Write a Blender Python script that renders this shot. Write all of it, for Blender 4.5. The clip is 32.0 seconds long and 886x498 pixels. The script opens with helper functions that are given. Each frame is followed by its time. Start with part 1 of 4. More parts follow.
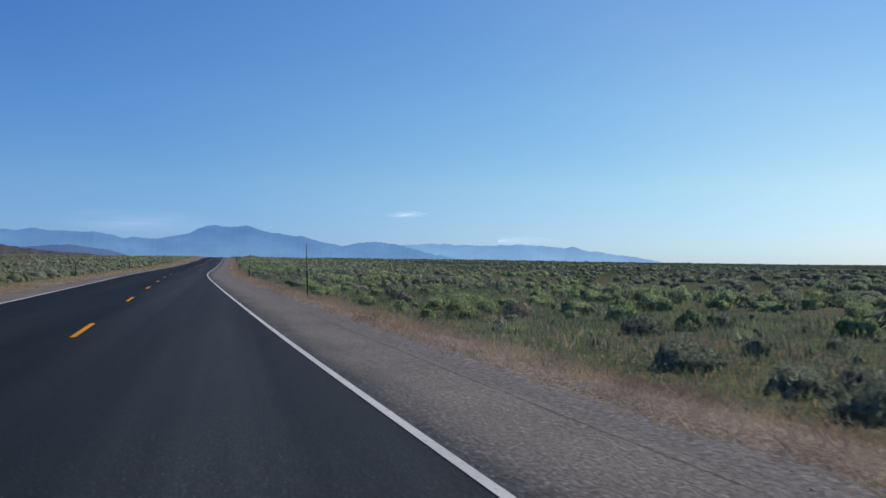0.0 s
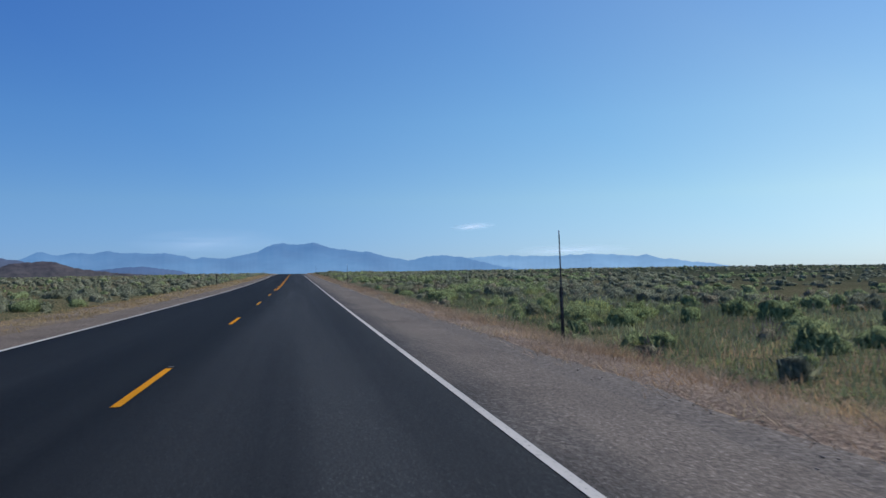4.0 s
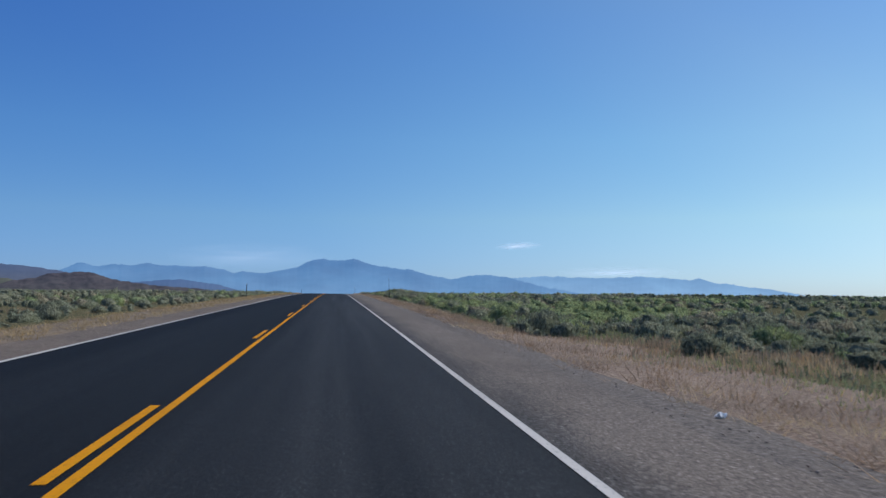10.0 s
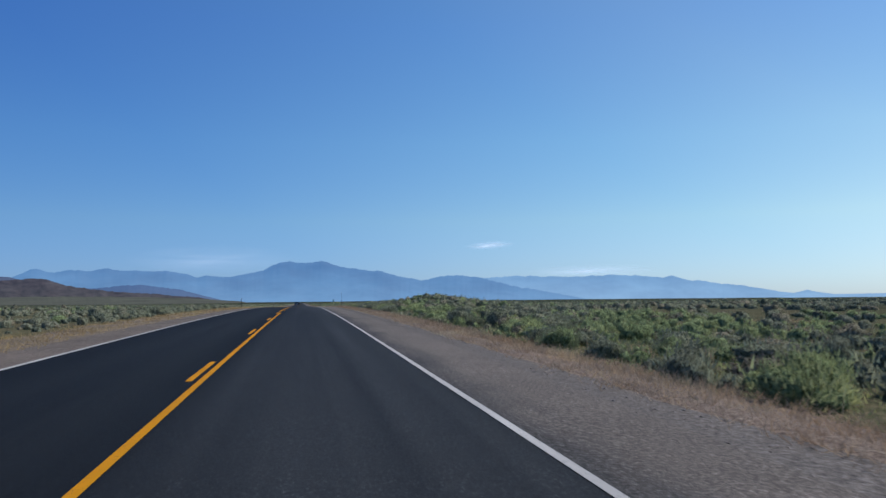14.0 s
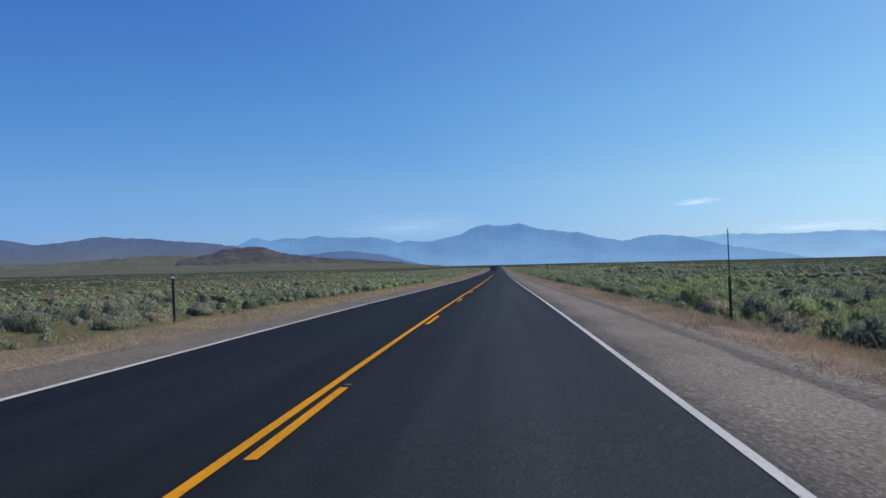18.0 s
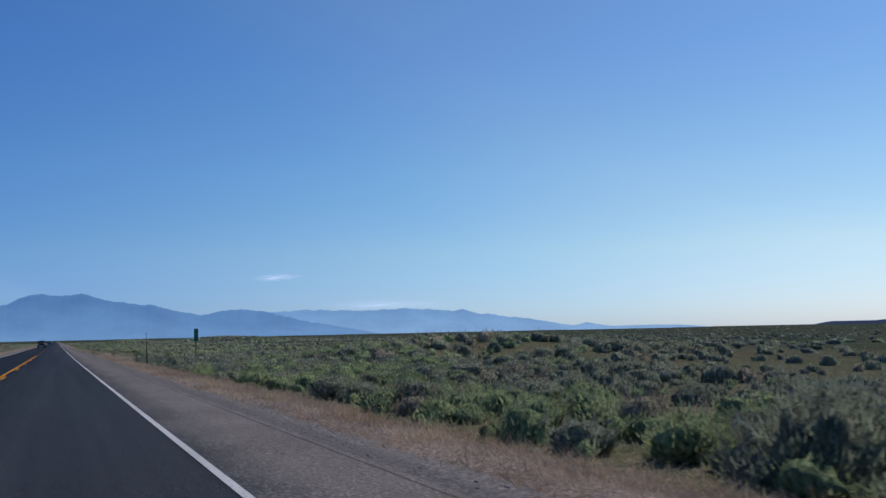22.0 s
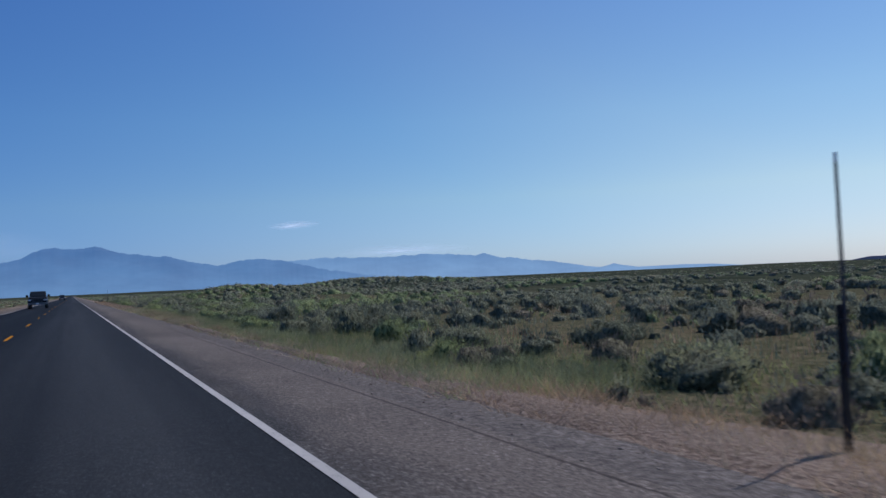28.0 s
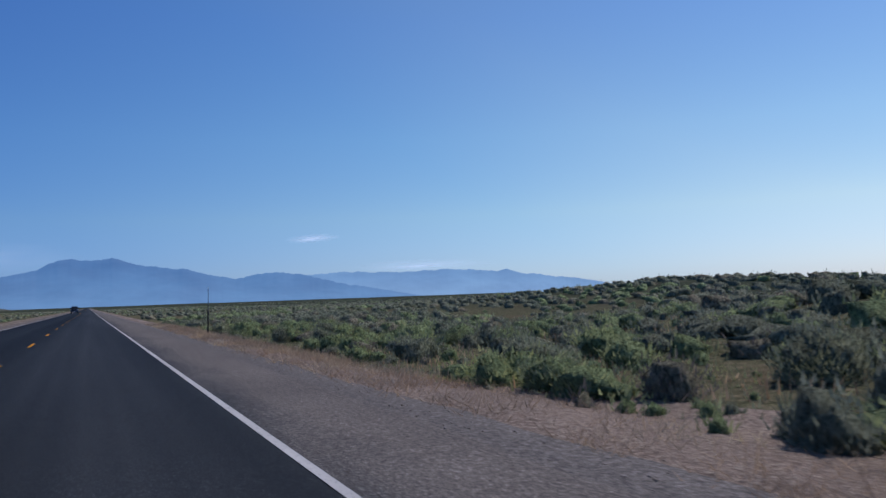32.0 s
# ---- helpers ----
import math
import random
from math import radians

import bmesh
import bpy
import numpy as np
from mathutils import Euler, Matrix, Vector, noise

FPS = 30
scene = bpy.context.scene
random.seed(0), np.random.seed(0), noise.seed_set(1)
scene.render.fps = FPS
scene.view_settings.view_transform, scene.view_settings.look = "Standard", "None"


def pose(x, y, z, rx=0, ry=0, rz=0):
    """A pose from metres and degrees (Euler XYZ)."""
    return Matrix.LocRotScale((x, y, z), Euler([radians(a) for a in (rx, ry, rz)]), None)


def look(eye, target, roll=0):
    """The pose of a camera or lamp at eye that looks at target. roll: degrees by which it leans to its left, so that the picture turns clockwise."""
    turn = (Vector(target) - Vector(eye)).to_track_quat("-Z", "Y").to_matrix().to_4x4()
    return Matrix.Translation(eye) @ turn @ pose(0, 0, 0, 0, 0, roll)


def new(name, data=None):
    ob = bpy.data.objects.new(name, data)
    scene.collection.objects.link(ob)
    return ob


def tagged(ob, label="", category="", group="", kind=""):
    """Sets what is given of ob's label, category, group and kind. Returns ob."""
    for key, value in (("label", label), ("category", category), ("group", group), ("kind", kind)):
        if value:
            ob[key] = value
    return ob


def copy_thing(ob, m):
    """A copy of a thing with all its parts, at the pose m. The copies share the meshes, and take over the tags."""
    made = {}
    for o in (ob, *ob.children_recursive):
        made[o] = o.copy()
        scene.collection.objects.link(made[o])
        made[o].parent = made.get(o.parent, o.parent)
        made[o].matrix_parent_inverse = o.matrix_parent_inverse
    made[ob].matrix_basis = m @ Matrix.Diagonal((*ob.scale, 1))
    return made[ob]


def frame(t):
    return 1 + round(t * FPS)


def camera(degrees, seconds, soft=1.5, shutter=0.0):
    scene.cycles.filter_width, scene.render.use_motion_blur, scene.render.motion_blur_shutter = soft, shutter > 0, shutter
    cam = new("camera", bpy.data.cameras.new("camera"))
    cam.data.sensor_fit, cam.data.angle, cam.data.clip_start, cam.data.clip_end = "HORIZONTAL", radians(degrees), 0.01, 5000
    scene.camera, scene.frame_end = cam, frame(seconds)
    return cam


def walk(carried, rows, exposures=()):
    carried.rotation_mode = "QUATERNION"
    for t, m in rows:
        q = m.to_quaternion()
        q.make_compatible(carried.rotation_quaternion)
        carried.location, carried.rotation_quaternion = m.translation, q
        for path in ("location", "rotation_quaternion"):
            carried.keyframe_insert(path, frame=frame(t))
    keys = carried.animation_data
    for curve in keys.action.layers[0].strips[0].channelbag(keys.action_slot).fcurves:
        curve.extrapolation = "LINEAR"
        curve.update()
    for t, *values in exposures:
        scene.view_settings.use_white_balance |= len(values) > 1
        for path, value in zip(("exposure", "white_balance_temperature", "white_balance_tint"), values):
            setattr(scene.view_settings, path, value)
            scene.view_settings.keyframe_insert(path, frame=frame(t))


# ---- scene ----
# The road's line: distance along it, heading (degrees, right is positive) and grade.
HEAD_AT, HEADING = [-30, 20, 60, 100, 140, 180], [-5.64, -2.87, -2.61, 0.38, 0.33, 0.0]
GRADE_AT = [-30, 60, 120, 180, 240, 300, 350, 400, 450, 520, 640, 800, 1500, 5200]
GRADE = [-.0054, .0014, .0083, .0141, .0158, .0135, .0074, -.003, -.0122, -.009, -.0045, -.0048, -.004, 0]
LANE = 3.32          # centre line to edge line
STEP = 2.0
_ys = np.arange(-400, 5400, STEP)
_cx = np.cumsum(np.tan(np.radians(np.interp(_ys, HEAD_AT, HEADING)))) * STEP
_cz = np.cumsum(np.interp(_ys, GRADE_AT, GRADE)) * STEP
_cx -= np.interp(0, _ys, _cx)
_cz -= np.interp(0, _ys, _cz)


def road_x(y):
    return np.interp(y, _ys, _cx)


def road_z(y):
    return np.interp(y, _ys, _cz)


# The drive: distance along the road at given seconds.
TIMES = [0, 1, 2, 3.5, 5.5, 7, 9, 12, 14.5, 16.5, 21, 32]
ALONG = [1.9, 24.9, 47.6, 81.6, 128.15, 162.2, 205.6, 275.2, 333.2, 378.3, 482.7, 742.3]
EYE = 1.235
# seconds, metres right of the centre line, heading, tilt up, lean
ROWS = [
    (0, 1.61, 15.72, 1.15, 0.66), (0.5, 1.64, 14.08, 1.47, -0.72), (1, 1.66, 12.31, 1.82, -1.92),
    (1.5, 1.67, 11.75, 2.01, -1.78), (2, 1.68, 10.84, 1.92, -1.98), (2.5, 1.67, 10.40, 1.87, -1.78),
    (3, 1.67, 10.41, 1.80, -1.96), (3.5, 1.67, 10.81, 1.97, -1.35), (4.5, 1.66, 11.00, 2.20, -0.80), (5.5, 1.65, 11.12, 2.45, -0.21),
    (6, 1.65, 10.53, 2.77, 0.85), (6.5, 1.62, 9.29, 3.34, -0.15), (7, 1.59, 8.60, 3.50, -0.57),
    (7.5, 1.61, 8.39, 3.33, -0.23), (8, 1.63, 8.32, 3.74, -1.08), (8.5, 1.65, 8.68, 3.65, -1.62),
    (9, 1.67, 9.05, 3.07, -1.08), (9.5, 1.67, 8.32, 3.34, -0.88), (10, 1.67, 8.03, 3.59, 0.48),
    (10.5, 1.66, 7.14, 3.81, 0.01), (11, 1.61, 7.51, 3.88, 0.43), (11.5, 1.66, 10.20, 3.87, -0.00),
    (12, 1.66, 11.29, 4.57, 0.27), (12.5, 1.59, 11.05, 4.53, -0.51), (13, 1.53, 10.85, 4.14, -1.13),
    (13.5, 1.49, 11.47, 4.16, -1.46), (14, 1.46, 10.45, 3.67, -0.50), (14.5, 1.48, 8.87, 3.31, 0.05),
    (15.5, 1.62, 7.75, 2.45, 0.05), (16.5, 1.72, 6.83, 1.73, 0.01), (17, 1.77, 5.76, 2.33, -0.18), (17.5, 1.79, 0.21, 1.83, -3.27),
    (18, 1.76, -4.28, 1.09, -1.34), (18.5, 1.72, -8.20, 1.08, -0.50), (19, 1.68, -10.52, 1.52, 1.86),
    (19.3, 1.66, -8.90, 0.91, 1.41), (19.5, 1.65, -6.42, 0.17, 1.88), (19.6, 1.65, -3.68, 1.09, 2.11),
    (20, 1.67, 0.57, 0.60, 1.67), (20.5, 1.74, 5.24, 1.26, 0.45), (21, 1.73, 14.78, 5.88, -0.04),
    (21.5, 1.82, 21.44, 6.51, 0.22), (22, 1.92, 26.83, 6.05, -1.18), (22.5, 1.94, 31.09, 6.92, -2.06),
    (23, 1.86, 34.91, 5.73, -1.52), (23.5, 1.82, 35.19, 4.61, -1.01), (24, 1.91, 33.97, 3.86, -3.90),
    (24.5, 1.90, 31.87, 3.13, -4.47), (25, 1.89, 31.32, 2.81, -3.11), (25.5, 1.92, 30.28, 2.98, -3.33),
    (26, 1.95, 29.42, 2.57, -2.42), (26.5, 1.98, 26.93, 1.47, -3.29), (27.5, 1.88, 26.20, 1.85, -2.80), (28.5, 1.79, 26.17, 2.53, -2.26),
    (29, 1.77, 27.02, 3.46, -2.59), (29.5, 1.74, 27.67, 3.76, -3.26), (30, 1.74, 28.09, 3.93, -4.56),
    (30.5, 1.70, 27.61, 3.55, -2.58), (31, 1.74, 25.81, 3.16, -1.75), (31.5, 1.78, 24.73, 3.46, -1.97),
    (32, 1.83, 25.00, 3.27, -1.93),]
cam = camera(60.26, 32.0, soft=1.5, shutter=0.05)
rows = []
for t, side, turn, tilt, lean in ROWS:
    y = float(np.interp(t, TIMES, ALONG))
    eye = Vector((float(road_x(y)) + side, y, float(road_z(y)) + EYE))
    turn, tilt = radians(turn), radians(tilt)
    way = Vector((math.sin(turn) * math.cos(tilt), math.cos(turn) * math.cos(tilt), math.sin(tilt)))
    rows.append((t, look(eye, eye + way * 10, lean)))
walk(cam, rows, ((0, 0.0, 5850, 10), (17.2, -0.02, 5850, 10), (18, 0.14, 5900, 10), (18.8, 0.33, 6250, 10), (20.7, 0.32, 6250, 11), (22, -0.22, 5650, 14), (24, -0.42, 5450, 16), (26, -0.46, 5300, 15), (28.5, -0.33, 5650, 17), (32, -0.28, 5600, 18)))

# ---- light ----
SUN_TURN, SUN_HIGH = 76, 52
world = bpy.data.worlds.new("world")
scene.world = world
world.use_nodes = True
wn = world.node_tree
sky = wn.nodes.new("ShaderNodeTexSky")
sky.sky_type = "NISHITA"
sky.sun_disc = False
sky.sun_elevation, sky.sun_rotation = radians(SUN_HIGH), radians(SUN_TURN)
sky.altitude, sky.air_density, sky.dust_density, sky.ozone_density = 2000, 1.0, 0.7, 5.0
wn.nodes["Background"].inputs["Strength"].default_value = 0.235
sun = new("sun", bpy.data.lights.new("sun", "SUN"))
sun.data.energy, sun.data.angle, sun.data.color = 2.75, radians(0.53), (1, 0.93, 0.85)
_az, _el = radians(SUN_TURN), radians(SUN_HIGH)
sun.matrix_world = look((0, 0, 60), Vector((0, 0, 60)) - Vector((math.sin(_az) * math.cos(_el), math.cos(_az) * math.cos(_el), math.sin(_el))))
scene.view_settings.exposure = 0.0
# the haze in the air scatters more light, and whiter, towards the sun
toward = wn.nodes.new("ShaderNodeVectorMath")
toward.operation = "DOT_PRODUCT"
toward.inputs[1].default_value = (math.sin(_az) * math.cos(_el), math.cos(_az) * math.cos(_el), math.sin(_el))
direction = wn.nodes.new("ShaderNodeTexCoord")
wn.links.new(direction.outputs["Generated"], toward.inputs[0])
span = wn.nodes.new("ShaderNodeMapRange")
span.inputs["From Min"].default_value, span.inputs["From Max"].default_value = -0.42, 0.98
wn.links.new(toward.outputs["Value"], span.inputs["Value"])
glow_ramp = wn.nodes.new("ShaderNodeValToRGB")
while len(glow_ramp.color_ramp.elements) < 5:
    glow_ramp.color_ramp.elements.new(0.5)
for _e, (_p, _c) in zip(glow_ramp.color_ramp.elements, ((0.0, (0.265, 0.315, 0.425)), (0.44, (0.45, 0.46, 0.485)), (0.66, (0.72, 0.615, 0.50)), (0.76, (0.96, 0.70, 0.495)), (1.0, (1.0, 0.76, 0.52)))):
    _e.position, _e.color = _p, (*_c, 1)
# and the air low over the plain is a little dimmer
height = wn.nodes.new("ShaderNodeSeparateXYZ")
wn.links.new(direction.outputs["Generated"], height.inputs[0])
low_air = wn.nodes.new("ShaderNodeValToRGB")
while len(low_air.color_ramp.elements) < 4:
    low_air.color_ramp.elements.new(0.5)
for _e, (_p, _c) in zip(low_air.color_ramp.elements, ((0.0, (0.49, 0.605, 0.85)), (0.1, (0.92, 0.91, 0.845)), (0.2, (0.96, 1.0, 0.96)), (0.34, (0.87, 0.95, 1.07)))):
    _e.position, _e.color = _p, (*_c, 1)
wn.links.new(height.outputs["Z"], low_air.inputs["Fac"])
wn.links.new(span.outputs[0], glow_ramp.inputs["Fac"])
vivid = wn.nodes.new("ShaderNodeHueSaturation")
vivid.inputs["Saturation"].default_value = 1.13
wn.links.new(sky.outputs[0], vivid.inputs["Color"])
haze = wn.nodes.new("ShaderNodeMix")
haze.data_type, haze.blend_type = "RGBA", "MULTIPLY"
haze.inputs[0].default_value = 1.0
wn.links.new(vivid.outputs[0], haze.inputs[6])
wn.links.new(glow_ramp.outputs[0], haze.inputs[7])
thin = wn.nodes.new("ShaderNodeMix")
thin.data_type, thin.blend_type = "RGBA", "MULTIPLY"
thin.inputs[0].default_value = 1.0
wn.links.new(haze.outputs[2], thin.inputs[6])
wn.links.new(low_air.outputs[0], thin.inputs[7])
wn.links.new(thin.outputs[2], wn.nodes["Background"].inputs["Color"])


# ---- materials ----
def nodes_of(name, rough=0.8):
    m = bpy.data.materials.new(name)
    m.use_nodes = True
    b = m.node_tree.nodes["Principled BSDF"]
    b.inputs["Roughness"].default_value = rough
    b.inputs["Specular IOR Level"].default_value = 0.25
    return m, m.node_tree, b


def coords(nt, scale=(1, 1, 1)):
    tc = nt.nodes.new("ShaderNodeNewGeometry")
    mp = nt.nodes.new("ShaderNodeMapping")
    mp.inputs["Scale"].default_value = scale
    nt.links.new(tc.outputs["Position"], mp.inputs["Vector"])
    return mp.outputs["Vector"]


def noise_of(nt, vec, scale, detail=4, rough=0.6):
    n = nt.nodes.new("ShaderNodeTexNoise")
    n.inputs["Scale"].default_value, n.inputs["Detail"].default_value, n.inputs["Roughness"].default_value = scale, detail, rough
    nt.links.new(vec, n.inputs["Vector"])
    return n.outputs["Fac"]


def ramp(nt, fac, stops):
    r = nt.nodes.new("ShaderNodeValToRGB")
    e = r.color_ramp.elements
    while len(e) < len(stops):
        e.new(0.5)
    for el, (at, col) in zip(e, stops):
        el.position, el.color = at, (*col, 1)
    nt.links.new(fac, r.inputs["Fac"])
    return r.outputs["Color"]


def mix(nt, fac, a, b, how="MIX"):
    m = nt.nodes.new("ShaderNodeMix")
    m.data_type, m.blend_type = "RGBA", how
    for sock, v in ((m.inputs[0], fac), (m.inputs[6], a), (m.inputs[7], b)):
        if isinstance(v, (int, float)):
            sock.default_value = v
        elif isinstance(v, tuple):
            sock.default_value = (*v, 1)
        else:
            nt.links.new(v, sock)
    return m.outputs[2]


def bump(nt, b, height, strength, distance):
    n = nt.nodes.new("ShaderNodeBump")
    n.inputs["Strength"].default_value, n.inputs["Distance"].default_value = strength, distance
    nt.links.new(height, n.inputs["Height"])
    nt.links.new(n.outputs["Normal"], b.inputs["Normal"])


def grained(name, stops, scale, big=None, rough=0.85, stretch=(1, 1, 1), lift=0.0, dist=0.01, fine=None):
    """Colour from two noises: grain through stops, and large patches multiplied over it."""
    m, nt, b = nodes_of(name, rough)
    vec = coords(nt, stretch)
    f = noise_of(nt, vec, scale)
    col = ramp(nt, f, stops)
    if big:
        col = mix(nt, 1.0, col, ramp(nt, noise_of(nt, vec, big[0], 3), [(0.3, (big[1],) * 3), (0.7, (big[2],) * 3)]), "MULTIPLY")
    if fine:
        col = mix(nt, 1.0, col, ramp(nt, noise_of(nt, vec, fine[0], 2), [(0.35, (fine[1],) * 3), (0.65, (fine[2],) * 3)]), "MULTIPLY")
    nt.links.new(col, b.inputs["Base Color"])
    if lift:
        bump(nt, b, f, lift, dist)
    return m


def plain(name, col, rough=0.6, metal=0.0, vary=0.15, scale=8.0):
    m, nt, b = nodes_of(name, rough)
    b.inputs["Metallic"].default_value = metal
    f = noise_of(nt, coords(nt), scale)
    lo, hi = tuple(c * (1 - vary) for c in col), tuple(min(1, c * (1 + vary)) for c in col)
    nt.links.new(ramp(nt, f, [(0.3, lo), (0.7, hi)]), b.inputs["Base Color"])
    return m


def map_range(nt, value, lo, hi):
    n = nt.nodes.new("ShaderNodeMapRange")
    n.inputs["From Min"].default_value, n.inputs["From Max"].default_value = lo, hi
    nt.links.new(value, n.inputs["Value"])
    return n.outputs[0]


def asphalt_material():
    m, nt, b = nodes_of("asphalt", 0.8)
    b.inputs["Specular IOR Level"].default_value = 0.12
    grain = noise_of(nt, coords(nt), 42, 4, 0.75)
    col = ramp(nt, grain, [(0.3, (0.0085, 0.009, 0.0092)), (0.58, (0.0175, 0.0182, 0.0185)), (0.76, (0.085, 0.086, 0.084))])
    # worn streaks along the driving direction, with a long patchy drift
    streak = noise_of(nt, coords(nt, (1.1, 0.012, 1)), 1.0, 3)
    col = mix(nt, 1.0, col, ramp(nt, streak, [(0.32, (0.66, 0.66, 0.68)), (0.66, (1.5, 1.47, 1.42))]), "MULTIPLY")
    patch = noise_of(nt, coords(nt, (0.5, 0.07, 1)), 1.0, 4)
    col = mix(nt, 1.0, col, ramp(nt, patch, [(0.3, (0.88, 0.88, 0.88)), (0.7, (1.1, 1.1, 1.1))]), "MULTIPLY")
    # the lane of this direction is paler, and tone varies in bands across both
    side = nt.nodes.new("ShaderNodeAttribute")
    side.attribute_name = "across"
    col = mix(nt, 1.0, col, ramp(nt, map_range(nt, side.outputs["Fac"], -3.4, 3.4), [(0.0, (0.5, 0.5, 0.51)), (0.14, (0.58, 0.58, 0.59)), (0.26, (0.95, 0.95, 0.95)), (0.38, (0.7, 0.7, 0.7)), (0.49, (0.62, 0.62, 0.63)), (0.58, (1.25, 1.25, 1.25)), (0.72, (1.85, 1.83, 1.8)), (0.86, (1.95, 1.92, 1.88)), (1.0, (1.6, 1.57, 1.53))]), "MULTIPLY")
    nt.links.new(col, b.inputs["Base Color"])
    bump(nt, b, grain, 0.7, 0.012)
    return m


def paint_material(name, col):
    m, nt, b = nodes_of(name, 0.85)
    b.inputs["Specular IOR Level"].default_value = 0.06
    wear = noise_of(nt, coords(nt), 22, 5, 0.75)
    patch = noise_of(nt, coords(nt, (1, 0.2, 1)), 2.5, 3)
    c = ramp(nt, patch, [(0.3, tuple(v * 0.78 for v in col)), (0.7, col)])
    c = mix(nt, ramp(nt, wear, [(0.56, (0, 0, 0)), (0.72, (0.85, 0.85, 0.85))]), c, (0.04, 0.04, 0.04))
    nt.links.new(c, b.inputs["Base Color"])
    bump(nt, b, wear, 0.3, 0.004)
    return m


def paler_stretch(nt, col):
    """Along one stretch the surface is paler."""
    sep = nt.nodes.new("ShaderNodeSeparateXYZ")
    nt.links.new(coords(nt), sep.inputs[0])
    stretch_tone = ramp(nt, map_range(nt, sep.outputs["Y"], 340, 560), [(0.15, (1, 1, 1)), (0.36, (1.28, 1.25, 1.2)), (0.62, (1.28, 1.25, 1.2)), (0.85, (1, 1, 1))])
    return mix(nt, 1.0, col, stretch_tone, "MULTIPLY")


ASPHALT = asphalt_material()


def shoulder_material():
    """Chip seal: loose tar-dark asphalt beside the line wears into grey-brown stone further out."""
    m, nt, b = nodes_of("chip_seal", 0.92)
    b.inputs["Specular IOR Level"].default_value = 0.15
    vec = coords(nt)
    f = noise_of(nt, vec, 26)
    stone = ramp(nt, f, [(0.3, (0.088, 0.07, 0.055)), (0.55, (0.19, 0.153, 0.12)), (0.75, (0.38, 0.32, 0.26))])
    tar = ramp(nt, f, [(0.3, (0.032, 0.029, 0.027)), (0.55, (0.072, 0.065, 0.058)), (0.75, (0.2, 0.182, 0.163))])
    across = nt.nodes.new("ShaderNodeAttribute")
    across.attribute_name = "across"
    edge = nt.nodes.new("ShaderNodeMath")
    edge.operation = "MULTIPLY_ADD"
    edge.inputs[1].default_value = 0.9
    nt.links.new(noise_of(nt, coords(nt, (1.6, 0.22, 1)), 1.0, 5, 0.7), edge.inputs[0])
    nt.links.new(across.outputs["Fac"], edge.inputs[2])
    out = ramp(nt, edge.outputs[0], [(0.42, (0, 0, 0)), (0.7, (0.6, 0.6, 0.6)), (0.95, (1, 1, 1))])
    col = mix(nt, out, tar, stone)
    col = mix(nt, 1.0, col, ramp(nt, noise_of(nt, vec, 0.35, 3), [(0.3, (0.82,) * 3), (0.7, (1.14,) * 3)]), "MULTIPLY")
    col = mix(nt, 1.0, col, ramp(nt, noise_of(nt, vec, 62, 2), [(0.35, (0.58,) * 3), (0.65, (1.4,) * 3)]), "MULTIPLY")
    # a cracked tar joint runs near the outer edge along some stretches
    joint = nt.nodes.new("ShaderNodeMath")
    joint.operation = "MULTIPLY_ADD"
    joint.inputs[1].default_value = 0.06
    nt.links.new(noise_of(nt, coords(nt, (0.6, 0.6, 1)), 1.0, 5, 0.7), joint.inputs[0])
    nt.links.new(across.outputs["Fac"], joint.inputs[2])
    crack = ramp(nt, map_range(nt, joint.outputs[0], 0.94, 1.04), [(0.3, (1, 1, 1)), (0.42, (0.34, 0.33, 0.33)), (0.54, (0.42, 0.41, 0.41)), (0.7, (1, 1, 1))])
    sep = nt.nodes.new("ShaderNodeSeparateXYZ")
    nt.links.new(vec, sep.inputs[0])
    where = ramp(nt, map_range(nt, sep.outputs["Y"], 0, 800), [(0.0, (0.7, 0.7, 0.7)), (0.08, (0.6, 0.6, 0.6)), (0.11, (0, 0, 0)), (0.6, (0, 0, 0)), (0.63, (0.9, 0.9, 0.9)), (0.86, (0.9, 0.9, 0.9)), (0.9, (0.2, 0.2, 0.2))])
    col = mix(nt, where, col, mix(nt, 1.0, col, crack, "MULTIPLY"))
    nt.links.new(paler_stretch(nt, col), b.inputs["Base Color"])
    bump(nt, b, f, 0.7, 0.02)
    return m


